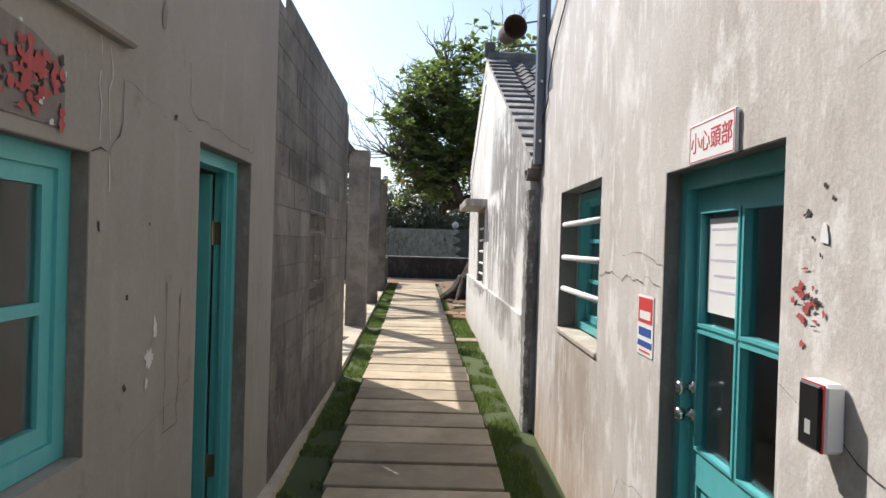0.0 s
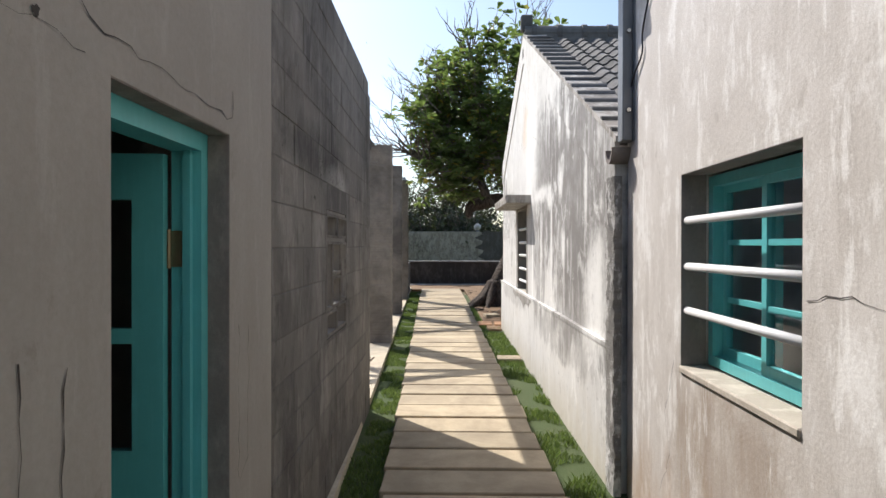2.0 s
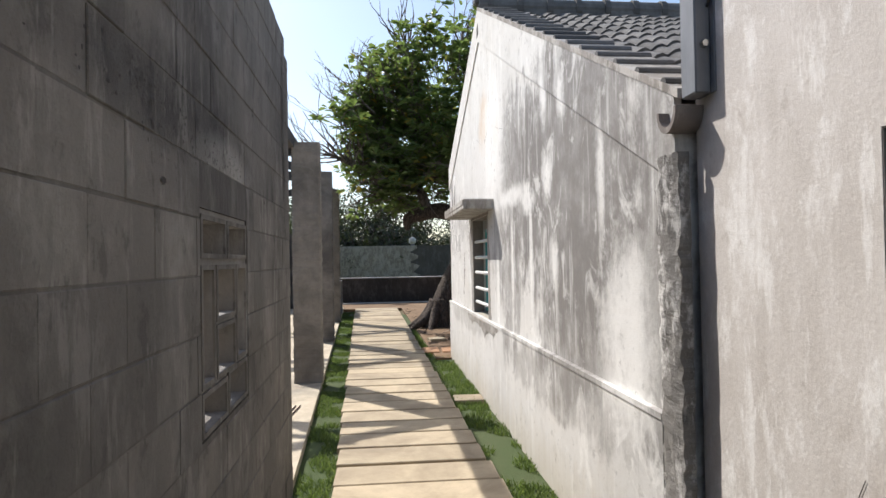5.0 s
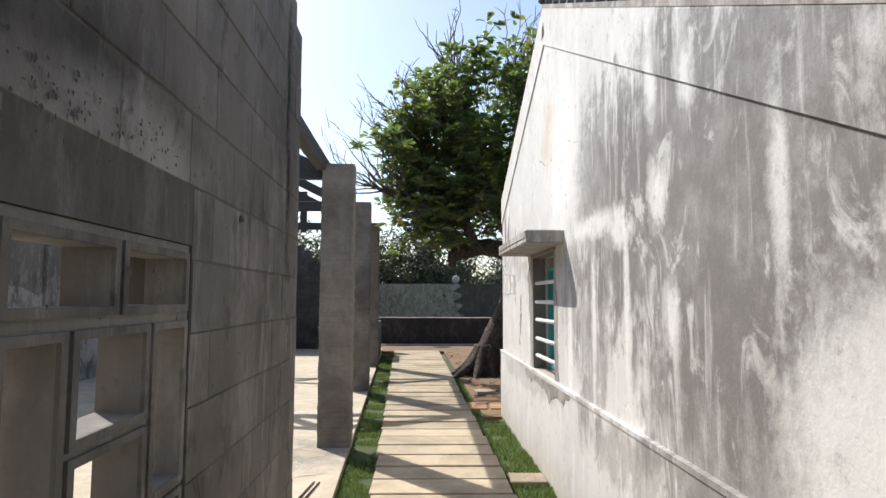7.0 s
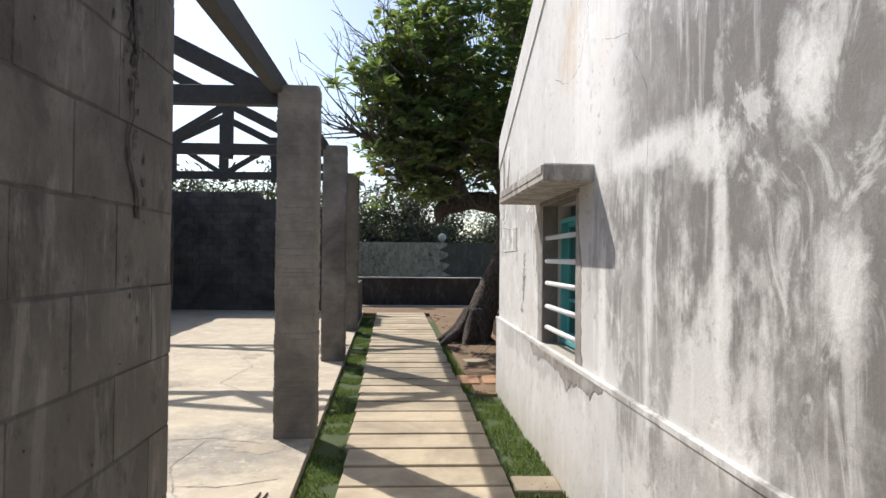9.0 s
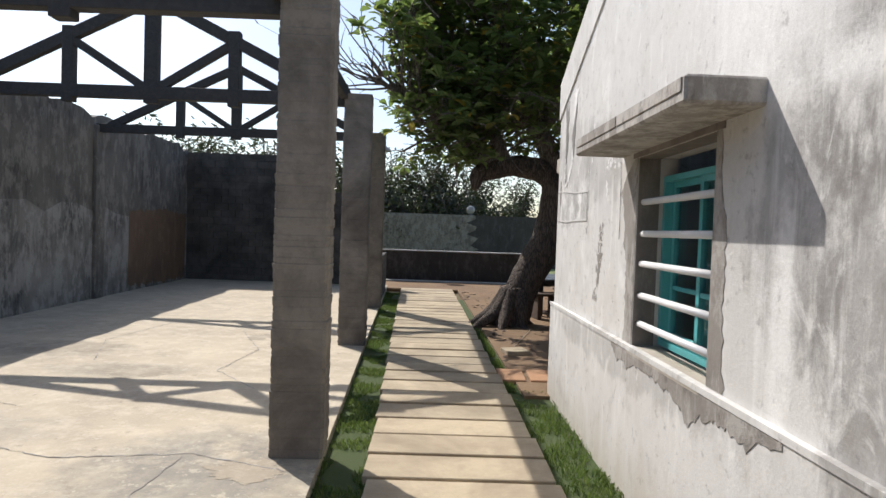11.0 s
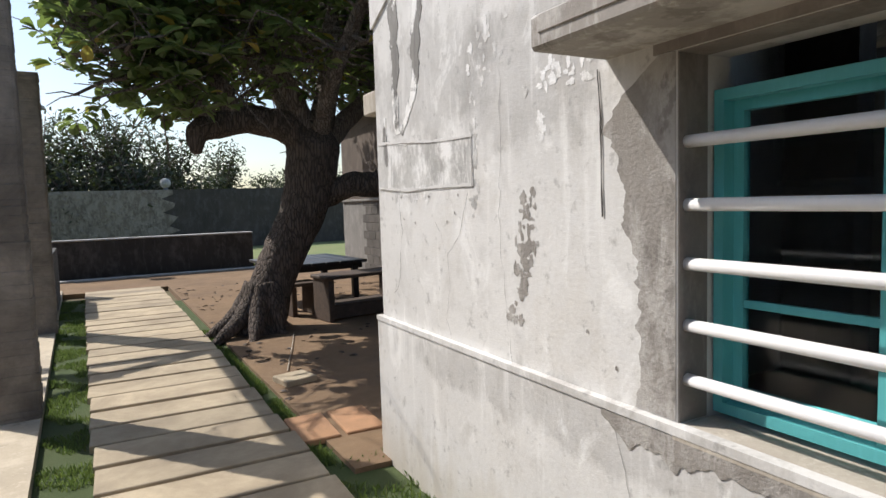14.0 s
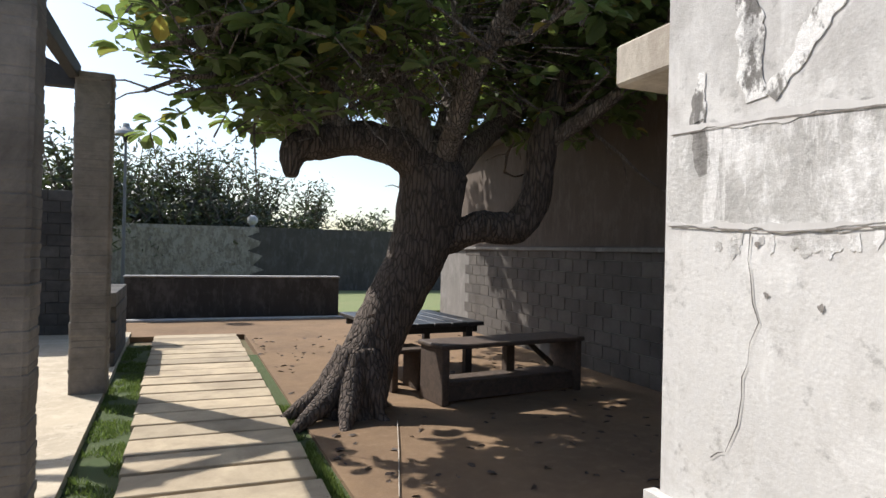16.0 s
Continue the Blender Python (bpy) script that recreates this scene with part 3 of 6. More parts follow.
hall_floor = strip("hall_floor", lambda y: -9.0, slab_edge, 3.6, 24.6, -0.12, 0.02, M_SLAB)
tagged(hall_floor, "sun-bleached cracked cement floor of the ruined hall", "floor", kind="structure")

FLAT = pose(0, 0, 0, -90, 0, 0)
for seed, pts in enumerate((((-1.5, 11.0), (-2.2, 11.25), (-3.1, 11.1), (-4.2, 11.5)), ((-1.35, 9.2), (-1.9, 9.6), (-2.3, 10.5), (-2.25, 11.2)), ((-2.3, 13.0), (-2.9, 13.7), (-2.8, 14.9), (-3.4, 16.2)), ((-1.75, 16.8), (-2.6, 17.1), (-3.6, 16.9)), ((-4.0, 12.2), (-5.2, 12.6), (-6.6, 12.4)), ((-1.4, 10.2), (-1.8, 10.05), (-2.4, 10.1)), ((-4.4, 14.0), (-4.9, 15.2), (-4.7, 16.8)))):
    crack(hall_floor, pts, 0.035, -0.0235, "floor_crack", M_BARE, 570 + seed).matrix_basis = FLAT
for seed, (x, y, w, l) in enumerate(((-1.75, 11.0, 0.8, 0.5), (-4.9, 14.7, 1.2, 0.7), (-3.7, 13.5, 0.9, 0.5), (-3.0, 15.8, 0.6, 0.6), (-2.2, 9.2, 0.5, 0.7), (-5.6, 12.9, 0.9, 0.4))):
    blot(hall_floor, x, y, w, l, -0.0222, M_WORN, 590 + seed, "worn_area", 90).matrix_basis = FLAT

# short grass along both edges of the path
def grass(name, lo, hi, y0, y1, count, tall, z, seed, label):
    rng = random.Random(seed)
    bm = bmesh.new()
    for _ in range(count):
        y = rng.uniform(y0, y1)
        x = rng.uniform(lo(y), hi(y))
        if noise.noise(Vector((x * 3, y * 3, seed))) < -0.08:
            continue
        a, h, w = rng.uniform(0, math.tau), tall * rng.uniform(0.4, 1.2), rng.uniform(0.003, 0.007)
        lean = Vector((rng.uniform(-1, 1), rng.uniform(-1, 1), 0)) * h * 0.6
        p, s = Vector((x, y, z)), Vector((math.cos(a), math.sin(a), 0)) * w
        bm.faces.new([bm.verts.new(q) for q in (p - s, p + s, p + lean * 0.4 + s * 0.6 + Vector((0, 0, h * 0.65)), p + lean + Vector((0, 0, h)))])
    ob = new(name, bpy.data.meshes.new(name))
    bm.to_mesh(ob.data)
    bm.free()
    ob.data.materials.append(M_GRASS)
    tagged(ob, label, "grass", kind="stuff")


grass("grass_left", lambda y: max(path_left(y) - 0.75, slab_edge(y) + 0.01) if y > 7.4 else -1.05, lambda y: path_left(y) + 0.01, 0, 23.2, 26000, 0.045, -0.056, 3, "short green grass between path and hall floor")
grass("grass_right", lambda y: path_right(y) - 0.01, lambda y: 0.72 if y < 13.4 else path_right(y) + 0.12, 0, 19.0, 20000, 0.055, -0.051, 4, "short green grass along the foot of the wall")

# ---- building with the barred window and the teal door (grey plaster) ----
A0, A1 = (0.895, -3.0), (0.862, 5.36)
MA = along(A0, A1)
def a_at(y):
    return y + 3.0


wall_a = thing("wall_east_grey", MA, "weathered grey plastered house wall with stains and cracks", "wall", kind="structure")
bm = bmesh.new()
HA = [(a_at(1.57), a_at(2.39), 0.02, 1.86), (a_at(3.33), a_at(4.41), 0.99, 1.95)]
holed(bm, 0, a_at(5.36), -0.2, 3.15, 0, -0.28, HA)
prism(bm, [(0, 3.15), (a_at(5.36), 3.15), (a_at(5.36), 3.22), (a_at(1.0), 4.9), (0, 3.6)], 0, -0.28)
part("wall_face", bm, M_A, wall_a)
bm = bmesh.new()
box(bm, a_at(5.36), a_at(5.1), -4.6, -0.28, -0.2, 3.15)
part("end_wall", bm, M_A, wall_a)
bm = bmesh.new()
prism(bm, [(-0.4, 3.5), (a_at(1.0), 4.98), (a_at(5.55), 3.24), (a_at(5.55), 3.32), (a_at(1.0), 5.06), (-0.4, 3.58)], -0.02, -4.8)
part("roof_slab", bm, M_MORTAR, wall_a)
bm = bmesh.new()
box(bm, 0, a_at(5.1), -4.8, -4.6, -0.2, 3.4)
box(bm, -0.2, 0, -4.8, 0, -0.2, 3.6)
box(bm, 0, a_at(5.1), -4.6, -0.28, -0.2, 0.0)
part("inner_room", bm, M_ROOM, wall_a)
for pts, w, s in (([(a_at(2.42), 1.41), (a_at(2.55), 1.45), (a_at(2.62), 1.43), (a_at(2.8), 1.435), (a_at(2.95), 1.42), (a_at(3.08), 1.45), (a_at(3.2), 1.44), (a_at(3.3), 1.415)], 0.010, 1), ([(a_at(1.55), 1.22), (a_at(1.42), 1.2), (a_at(1.1), 1.08), (a_at(0.8), 1.02)], 0.008, 2),
                  ([(a_at(4.5), 1.0), (a_at(4.62), 0.7), (a_at(4.55), 0.5), (a_at(4.7), 0.25)], 0.008, 3), ([(a_at(2.5), 0.55), (a_at(2.85), 0.5), (a_at(3.0), 0.3)], 0.006, 4),
                  ([(a_at(1.3), 1.95), (a_at(0.9), 2.0), (a_at(0.6), 1.96)], 0.005, 5), ([(a_at(2.4), 1.5), (a_at(2.7), 1.55), (a_at(2.9), 1.53)], 0.006, 6)):
    crack(wall_a, pts, w, 0.003, seed=s)
for k, (y, z, r) in enumerate(((1.46, 1.66, 0.012), (1.475, 1.655, 0.008), (1.40, 1.72, 0.009), (1.37, 1.69, 0.008), (1.44, 1.60, 0.007), (1.41, 1.56, 0.006))):
    blot(wall_a, a_at(y), z, 2 * r, 2 * r, 0.003, M_CRACK, 40 + k, "nail_hole", 8)
rng = random.Random(606)
for k in range(20):
    blot(wall_a, a_at(1.455 + rng.gauss(0, 0.035)), 1.45 + rng.gauss(0, 0.045), rng.uniform(0.012, 0.045), rng.uniform(0.008, 0.03), 0.003 + 0.0001 * k, M_FADERED, 60 + k, "red_paint_mark", 24)
for k in range(6):
    blot(wall_a, a_at(1.44 + rng.gauss(0, 0.02)), 1.43 + rng.gauss(0, 0.025), rng.uniform(0.02, 0.045), rng.uniform(0.006, 0.02), 0.006 + 0.0001 * k, M_CRACK, 90 + k, "dark_paint_mark", 24)
for k in range(26):
    rng = random.Random(200 + k)
    y, z = rng.uniform(1.0, 5.1), rng.uniform(2.0, 3.1)
    crack(wall_a, [(a_at(y), z), (a_at(y) + rng.uniform(-0.03, 0.03), z - rng.uniform(0.05, 0.16))], 0.007, 0.003, "lime_streak", M_PALE, k)


def window_unit(name, m, w, h, cols, rows, label, depth=0.05, rail=0.05, glass=True):
    """A painted timber window: outer frame, muntins and panes, in x 0..w, z 0..h."""
    win = thing(name, m, label, "window", kind="structure")
    bm = bmesh.new()
    holed(bm, 0, w, 0, h, 0, -depth - 0.03, [(rail, w - rail, rail, h - rail)])
    part("window_frame", bm, M_TEAL, win)
    cw, ch = (w - 2 * rail), (h - 2 * rail)
    bm = bmesh.new()
    holed(bm, rail, w / 2 + 0.02, rail, h - rail, -0.015, -0.05, [(rail + 0.035, w / 2 - 0.02, rail + 0.045, h - rail - 0.035)])
    part("sash", bm, M_TEAL, win)
    bm = bmesh.new()
    holed(bm, w / 2 - 0.02, w - rail, rail, h - rail, -0.052, -0.085, [(w / 2 + 0.02, w - rail - 0.035, rail + 0.045, h - rail - 0.035)])
    part("sash", bm, M_TEAL, win)
    for k in range(1, rows):
        z = rail + ch * k / rows
        for xa, xb, ya in ((rail + 0.035, w / 2 - 0.02, -0.02), (w / 2 + 0.02, w - rail - 0.035, -0.057)):
            part("muntin", bm_box(xa, xb, ya - 0.022, ya, z - 0.013, z + 0.013), M_TEAL, win)
    if glass:
        for xa, xb, y in ((rail + 0.02, w / 2, -0.033), (w / 2, w - rail - 0.02, -0.07)):
            g = part("pane", bm_box(xa, xb, y - 0.003, y, rail + 0.03, h - rail - 0.02), M_GLASS, win)
            g.visible_shadow = False
    return win


def bars(m, w, zs, label, r=0.02):
    grille = thing("window_bars", m, label, "window bars")
    for k, z in enumerate(zs):
        bm = bmesh.new()
        tube(bm, [(-0.03, 0, z), (w * 0.5, 0.001 * (k % 3), z), (w + 0.03, 0, z)], [r, r, r], 12)
        part("bar", bm, M_BAR, grille, smooth=True)
    return grille


W_A = window_unit("window_1", MA @ pose(a_at(3.33) + 0.02, -0.13, 1.005), 1.04, 0.93, 2, 3, "teal timber sash window with small panes behind white bars")
bars(MA @ pose(a_at(3.33), -0.03, 0), 1.08, (1.27, 1.49, 1.72), "three round white bars across the window opening")
part("window_sill", bm_box(a_at(3.33) + 0.002, a_at(4.41) - 0.002, -0.13, 0.012, 0.96, 0.994, bev=0.006), M_SILL, wall_a, "pale cement sill")
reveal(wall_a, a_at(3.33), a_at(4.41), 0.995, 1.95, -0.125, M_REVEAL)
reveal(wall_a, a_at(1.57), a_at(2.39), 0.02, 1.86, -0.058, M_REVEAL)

# teal door, closed, four panes over panels
DW, DH = 0.82, 1.84
door_a = thing("door_1", MA @ pose(a_at(1.57), 0, 0.02), "closed teal timber door with four dark panes and lower panels", "door", kind="structure")
bm = bmesh.new()
holed(bm, 0.004, DW - 0.004, 0, DH - 0.004, -0.06, -0.15, [(0.06, DW - 0.06, -0.01, DH - 0.07)])
part("door_frame", bm, M_TEAL, door_a)
PX = [(0.115, 0.385), (0.425, 0.705)]
PZ = [(0.82, 1.24), (1.275, 1.68)]
leaf_holes = [(xa, xb, za, zb) for xa, xb in PX for za, zb in PZ]
bm = bmesh.new()
holed(bm, 0.062, DW - 0.062, 0.01, DH - 0.072, -0.10, -0.14, leaf_holes + [(0.13, 0.375, 0.12, 0.68), (0.44, 0.69, 0.12, 0.68)])
leaf = part("door_leaf", bm, M_TEAL, door_a)
for xa, xb in ((0.13, 0.375), (0.44, 0.69)):
    bm = bmesh.new()
    box(bm, xa, xb, -0.132, -0.112, 0.12, 0.68)
    box(bm, xa + 0.03, xb - 0.03, -0.112, -0.101, 0.15, 0.65, bev=0.008)
    part("panel", bm, M_TEAL, leaf)
for xa, xb, za, zb in leaf_holes:
    g = part("pane", bm_box(xa - 0.004, xb + 0.004, -0.124, -0.12, za - 0.004, zb + 0.004), M_GLASS, leaf)
    for x0, x1, z0, z1 in ((xa - 0.012, xa, za, zb), (xb, xb + 0.012, za, zb), (xa - 0.012, xb + 0.012, za - 0.012, za), (xa - 0.012, xb + 0.012, zb, zb + 0.012)):
        part("glazing_bead", bm_box(x0, x1, -0.099, -0.092, z0, z1), M_TEAL, leaf)
for z in (0.93, 1.03):
    bm = bmesh.new()
    tube(bm, [(0, 0, 0), (0, 0.012, 0), (0, 0.013, 0), (0, 0.035, 0), (0, 0.04, 0), (0, 0.062, 0), (0, 0.07, 0)], [0.026, 0.026, 0.011, 0.011, 0.024, 0.026, 0.016], 16)
    part("door_knob" if z < 1 else "deadbolt", bm, M_STEEL, leaf, "shiny steel round knob", True, pose(0.735, -0.1, z))
part("lock_plate", bm_box(0.715, 0.752, -0.1, -0.094, 1.09, 1.24, bev=0.002), M_STEEL, leaf)
notice = thing("paper_notice", MA @ pose(a_at(1.57) + 0.43, -0.117, 0.02), "white paper notice with faint lines taped behind the pane", "notice")
part("sheet", bm_box(0.015, 0.255, 0.0, 0.001, 1.32, 1.66), M_WHITE, notice)
for k in range(5):
    part("printed_line", bm_box(0.05, 0.235 - 0.03 * (k % 2), 0.001, 0.0018, 1.617 - 0.055 * k, 1.625 - 0.055 * k), M_INK, notice)

sign = thing("warning_sign", MA @ pose(a_at(1.81), 0.004, 1.905, 0, 0, 0), "white board with red brush characters above the door", "sign")
part("board", bm_box(0, 0.33, 0, 0.012, -0.05, 0.085, bev=0.002), M_WHITE, sign)
bm = bmesh.new()
holed(bm, 0.006, 0.324, -0.044, 0.079, 0.0122, 0.013, [(0.009, 0.321, -0.041, 0.076)])
part("rim_line", bm, M_RED, sign)
lettering("characters", "小心頭部", 0.075, M_RED, sign, pose(0.165, 0.0125, 0.014, 90, 0, 180))

sticker = thing("security_sticker", MA @ pose(a_at(2.47), 0.002, 1.12), "red white and blue sticker on the wall", "sticker")
part("backing", bm_box(0, 0.19, 0, 0.002, 0, 0.25), M_WHITE, sticker)
part("red_field", bm_box(0.01, 0.18, 0.002, 0.003, 0.135, 0.24), M_RED, sticker)
part("white_bar", bm_box(0.03, 0.16, 0.003, 0.0035, 0.15, 0.185), M_WHITE, sticker)
part("blue_bar", bm_box(0.01, 0.18, 0.002, 0.003, 0.035, 0.06), M_BLUE, sticker)
part("blue_mark", bm_box(0.02, 0.17, 0.002, 0.003, 0.08, 0.115), M_BLUE, sticker)
part("red_line", bm_box(0.03, 0.16, 0.002, 0.003, 0.012, 0.02), M_RED, sticker)

reader = thing("card_reader", MA @ pose(a_at(1.30), 0, 1.135), "white and black card reader box on the wall", "card reader")
part("housing", bm_box(0, 0.085, 0.002, 0.05, 0, 0.15, bev=0.008), M_WHITE, reader)
part("front", bm_box(0.004, 0.081, 0.05, 0.06, 0.004, 0.146, bev=0.005), M_BLACK, reader, "glossy black front with red rim")
part("red_rim", bm_box(0.002, 0.083, 0.049, 0.053, 0.002, 0.148), M_RED, reader)
part("screen", bm_box(0.032, 0.052, 0.06, 0.0612, 0.035, 0.065), M_CAP, reader)
scrap = thing("paper_scrap", MA @ pose(a_at(1.38), 0.003, 1.585), "torn white scrap of paper with tape on the wall", "paper")
bm = bmesh.new()
prism(bm, [(0, 0), (0.03, 0.006), (0.027, 0.035), (0.019, 0.05), (0.009, 0.046), (0.003, 0.025)], 0, 0.0015)
part("sheet", bm, M_WHITE, scrap)

# downpipe, cable and horn at the corner
pipe = thing("corner_post", pose(0.825, 5.28, 0), "grey steel post with bolts fixed to the house corner", "post")
part("post", bm_box(-0.035, 0.03, -0.06, 0.06, 2.26, 4.6, bev=0.006), M_PIPE, pipe)
part("post_flange", bm_box(0.03, 0.058, -0.085, 0.05, 2.26, 4.6), M_PIPE, pipe)
for z in (2.45, 2.95, 3.5):
    bm = bmesh.new()
    tube(bm, [(0, 0, 0), (0, -0.02, 0)], [0.018, 0.014], 6)
    part("bolt", bm, M_STEEL, pipe, m=pose(0, -0.06, z))
horn = thing("horn_loudspeaker", pose(0.60, 5.36, 3.45, 4, 0, 8), "round brown horn loudspeaker on a bracket", "loudspeaker")
bm = bmesh.new()
N = 24
prof = [(0.055, 0.30), (0.085, 0.26), (0.09, 0.10), (0.098, -0.02), (0.105, -0.03), (0.098, -0.028), (0.085, 0.02), (0.03, 0.2)]
rings = [[bm.verts.new((math.cos(k * math.tau / N) * r, y, math.sin(k * math.tau / N) * r)) for k in range(N)] for r, y in prof]
for r0, r1 in zip(rings, rings[1:]):
    for k in range(N):
        bm.faces.new((r0[k], r0[(k + 1) % N], r1[(k + 1) % N], r1[k]))
bm.faces.new(rings[0])
bm.faces.new(rings[-1])
part("horn", bm, M_RUST, horn, smooth=True)
bm = bmesh.new()
tube(bm, [(0.02, 0.12, -0.09), (0.06, 0.1, -0.13), (0.2, 0.0, -0.13), (0.2, -0.03, -0.13)], [0.01] * 4, 8)
part("bracket", bm, M_PIPE, horn)
bm = bmesh.new()
tube(bm, [(0.06, 0.1, 0.06), (0.2, 0.0, 0.07)], [0.008] * 2, 8)
part("stay", bm, M_PIPE, horn)
cable = thing("wall_cable", MA, "thin black cable down the wall corner", "cable")
bm = bmesh.new()
pts, rads = smooth_path([(a_at(4.2), 0.012, 3.4, 0.006), (a_at(4.75), 0.012, 3.15, 0.006), (a_at(5.0), 0.012, 2.9, 0.006), (a_at(5.02), 0.012, 2.75, 0.006), (a_at(5.15), 0.02, 2.66, 0.006), (a_at(5.22), 0.02, 2.6, 0.006)], 5)
tube(bm, pts, rads, 6)
part("wire", bm, M_BLACK, cable)

# ---- gabled whitewashed house ----
B0, B1 = (0.80, 5.40), (0.655, 13.32)
MB = along(B0, B1)
def b_at(y):
    return y - 5.40


LB = b_at(13.32)
PEAK = b_at(10.2)
wall_b = thing("wall_east_gable", MB, "whitewashed gable wall with grey mould streaks and flaking plaster", "wall", kind="structure")
bm = bmesh.new()
holed(bm, 0, LB, -0.2, 2.2, 0, -0.25, [(b_at(9.88), b_at(10.93), 0.92, 2.12)])
prism(bm, [(0, 2.2), (LB, 2.2), (LB, 3.10), (PEAK, 4.58), (0, 2.26)], 0, -0.25)
part("wall_face", bm, M_B, wall_b)
bm = bmesh.new()
prism(bm, [(0, 1.93), (PEAK, 4.22), (LB, 2.78), (LB + 0.015, 2.78), (LB + 0.015, 3.14), (PEAK, 4.62), (0, 2.30)], 0.014, -0.02)
part("verge_band", bm, M_B, wall_b, "raised plaster band under the roof edge")
bm = bmesh.new()
prism(bm, [(0.14, -0.2), (LB + 0.03, -0.2), (LB + 0.03, 0.90), (0.14, 0.90)], 0.03, -0.01)
prism(bm, [(0.14, 0.90), (LB + 0.035, 0.90), (LB + 0.035, 0.93), (0.14, 0.93)], 0.036, -0.01)
part("plinth", bm, M_B, wall_b, "proud plaster plinth with a lip")
bm = bmesh.new()
holed(bm, LB - 0.25, LB, -0.2, 3.0, -5.0, -0.25, [])
box(bm, 0, LB, -5.2, -5.0, -0.2, 3.0)
box(bm, 0.02, 0.2, -5.0, -0.25, -0.2, 2.2)
part("outer_walls", bm, M_B, wall_b)
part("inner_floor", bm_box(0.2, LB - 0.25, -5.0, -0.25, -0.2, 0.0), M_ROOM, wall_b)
bm = bmesh.new()
rows = []
for k in range(130):
    zz = -0.15 + 2.2 * k / 129
    row = []
    for j, (x, yy) in enumerate(((-0.055, -0.02), (-0.055, 0.03), (-0.02, 0.038), (0.02, 0.04), (0.06, 0.04), (0.10, 0.038), (0.135, 0.03), (0.14, -0.02))):
        n1, n2 = noise.noise(Vector((x * 18, zz * 7, 3.3))), noise.noise(Vector((x * 40, zz * 22, 7.3)))
        row.append(bm.verts.new((x + 0.014 * n2, yy + (0.010 * n1 + 0.010 * n2 if 0 < j < 7 else 0), zz)))
    rows.append(row)
for r0, r1 in zip(rows, rows[1:]):
    for k in range(7):
        bm.faces.new((r0[k], r0[k + 1], r1[k + 1], r1[k]))
part("corner_pier", bm, M_PIER, wall_b, "rough broken corner with exposed mortar")
for pts, w, s in (([(b_at(11.9), 2.3), (b_at(11.93), 1.5), (b_at(11.85), 0.93)], 0.006, 12),
                  ([(b_at(9.3), 3.0), (b_at(8.9), 2.9), (b_at(8.6), 2.5), (b_at(8.62), 1.5), (b_at(8.55), 0.95)], 0.008, 13),
                  ([(b_at(10.5), 3.1), (b_at(10.1), 2.95), (b_at(9.8), 3.0), (b_at(9.6), 3.3), (b_at(9.65), 3.8)], 0.01, 16),
                  ([(b_at(13.0), 1.72), (b_at(12.98), 1.5), (b_at(13.02), 1.28), (b_at(13.06), 1.14), (b_at(13.12), 1.10)], 0.008, 17), ([(b_at(12.2), 1.70), (b_at(12.3), 1.5), (b_at(12.43), 1.39), (b_at(12.41), 1.2), (b_at(12.45), 1.05), (b_at(12.4), 0.94)], 0.006, 19), ([(b_at(12.43), 1.39), (b_at(12.5), 1.5), (b_at(12.55), 1.56)], 0.004, 20), ([(b_at(11.2), 0.9), (b_at(11.1), 0.6), (b_at(11.3), 0.3)], 0.005, 18)):
    crack(wall_b, pts, w, 0.004 if pts[0][1] > 0.92 else 0.033, seed=s)


def peel(parent, line, y, material, seed, name="bare_patch", proud=0.0015, ragged=0.5, one_side=0):
    """A ragged area along a line of (x, z, width); one_side keeps its other rim straight."""
    bm = bmesh.new()
    rows = []
    for (xa, za, wa), (xb, zb, wb) in zip(line, line[1:]):
        n = max(2, int(math.hypot(xb - xa, zb - za) / 0.012))
        d = math.hypot(xb - xa, zb - za)
        nx, nz = -(zb - za) / d, (xb - xa) / d
        for k in range(n + 1):
            t = k / n
            x, z, w = xa + (xb - xa) * t, za + (zb - za) * t, wa + (wb - wa) * t
            off = []
            for side in (1, -1):
                q = Vector((x * 7, z * 7, seed * 5.3 + side))
                r = 1 + ragged * (noise.noise(q * 1.1) + 0.6 * noise.noise(q * 3.1) + 0.35 * noise.noise(q * 8.0))
                off.append(0.0 if side == one_side else side * w / 2 * (2 if one_side else 1) * max(r, 0.05))
            rows.append([bm.verts.new((x + nx * o, yy, z + nz * o)) for o in off for yy in (y, y + proud)])
    for a, c in zip(rows, rows[1:]):
        bm.faces.new((a[1], a[3], c[3], c[1]))
        bm.faces.new((a[0], a[1], c[1], c[0]))
        bm.faces.new((a[3], a[2], c[2], c[3]))
    return part(name, bm, material, parent)


def on_b(rows):
    return [(b_at(y), z, w) for y, z, w in rows]


for seed, (y, z, sx, sz, n) in enumerate(((11.71, 1.66, 0.04, 0.05, 9), (11.74, 1.57, 0.04, 0.05, 10), (11.72, 1.46, 0.08, 0.06, 18), (11.75, 1.36, 0.05, 0.06, 14), (11.77, 1.25, 0.04, 0.05, 10), (11.82, 1.15, 0.06, 0.05, 14), (11.5, 2.16, 0.25, 0.08, 26), (11.62, 1.98, 0.06, 0.06, 8), (12.13, 1.95, 0.04, 0.18, 22), (12.15, 1.66, 0.03, 0.12, 8), (12.9, 1.70, 0.3, 0.03, 16), (12.0, 2.4, 0.2, 0.2, 24))):
    flakes(wall_b, b_at(y), z, sx, sz, n, 0.055, 0.0012, M_BARE if seed < 6 else M_PATCH, 300 + seed)
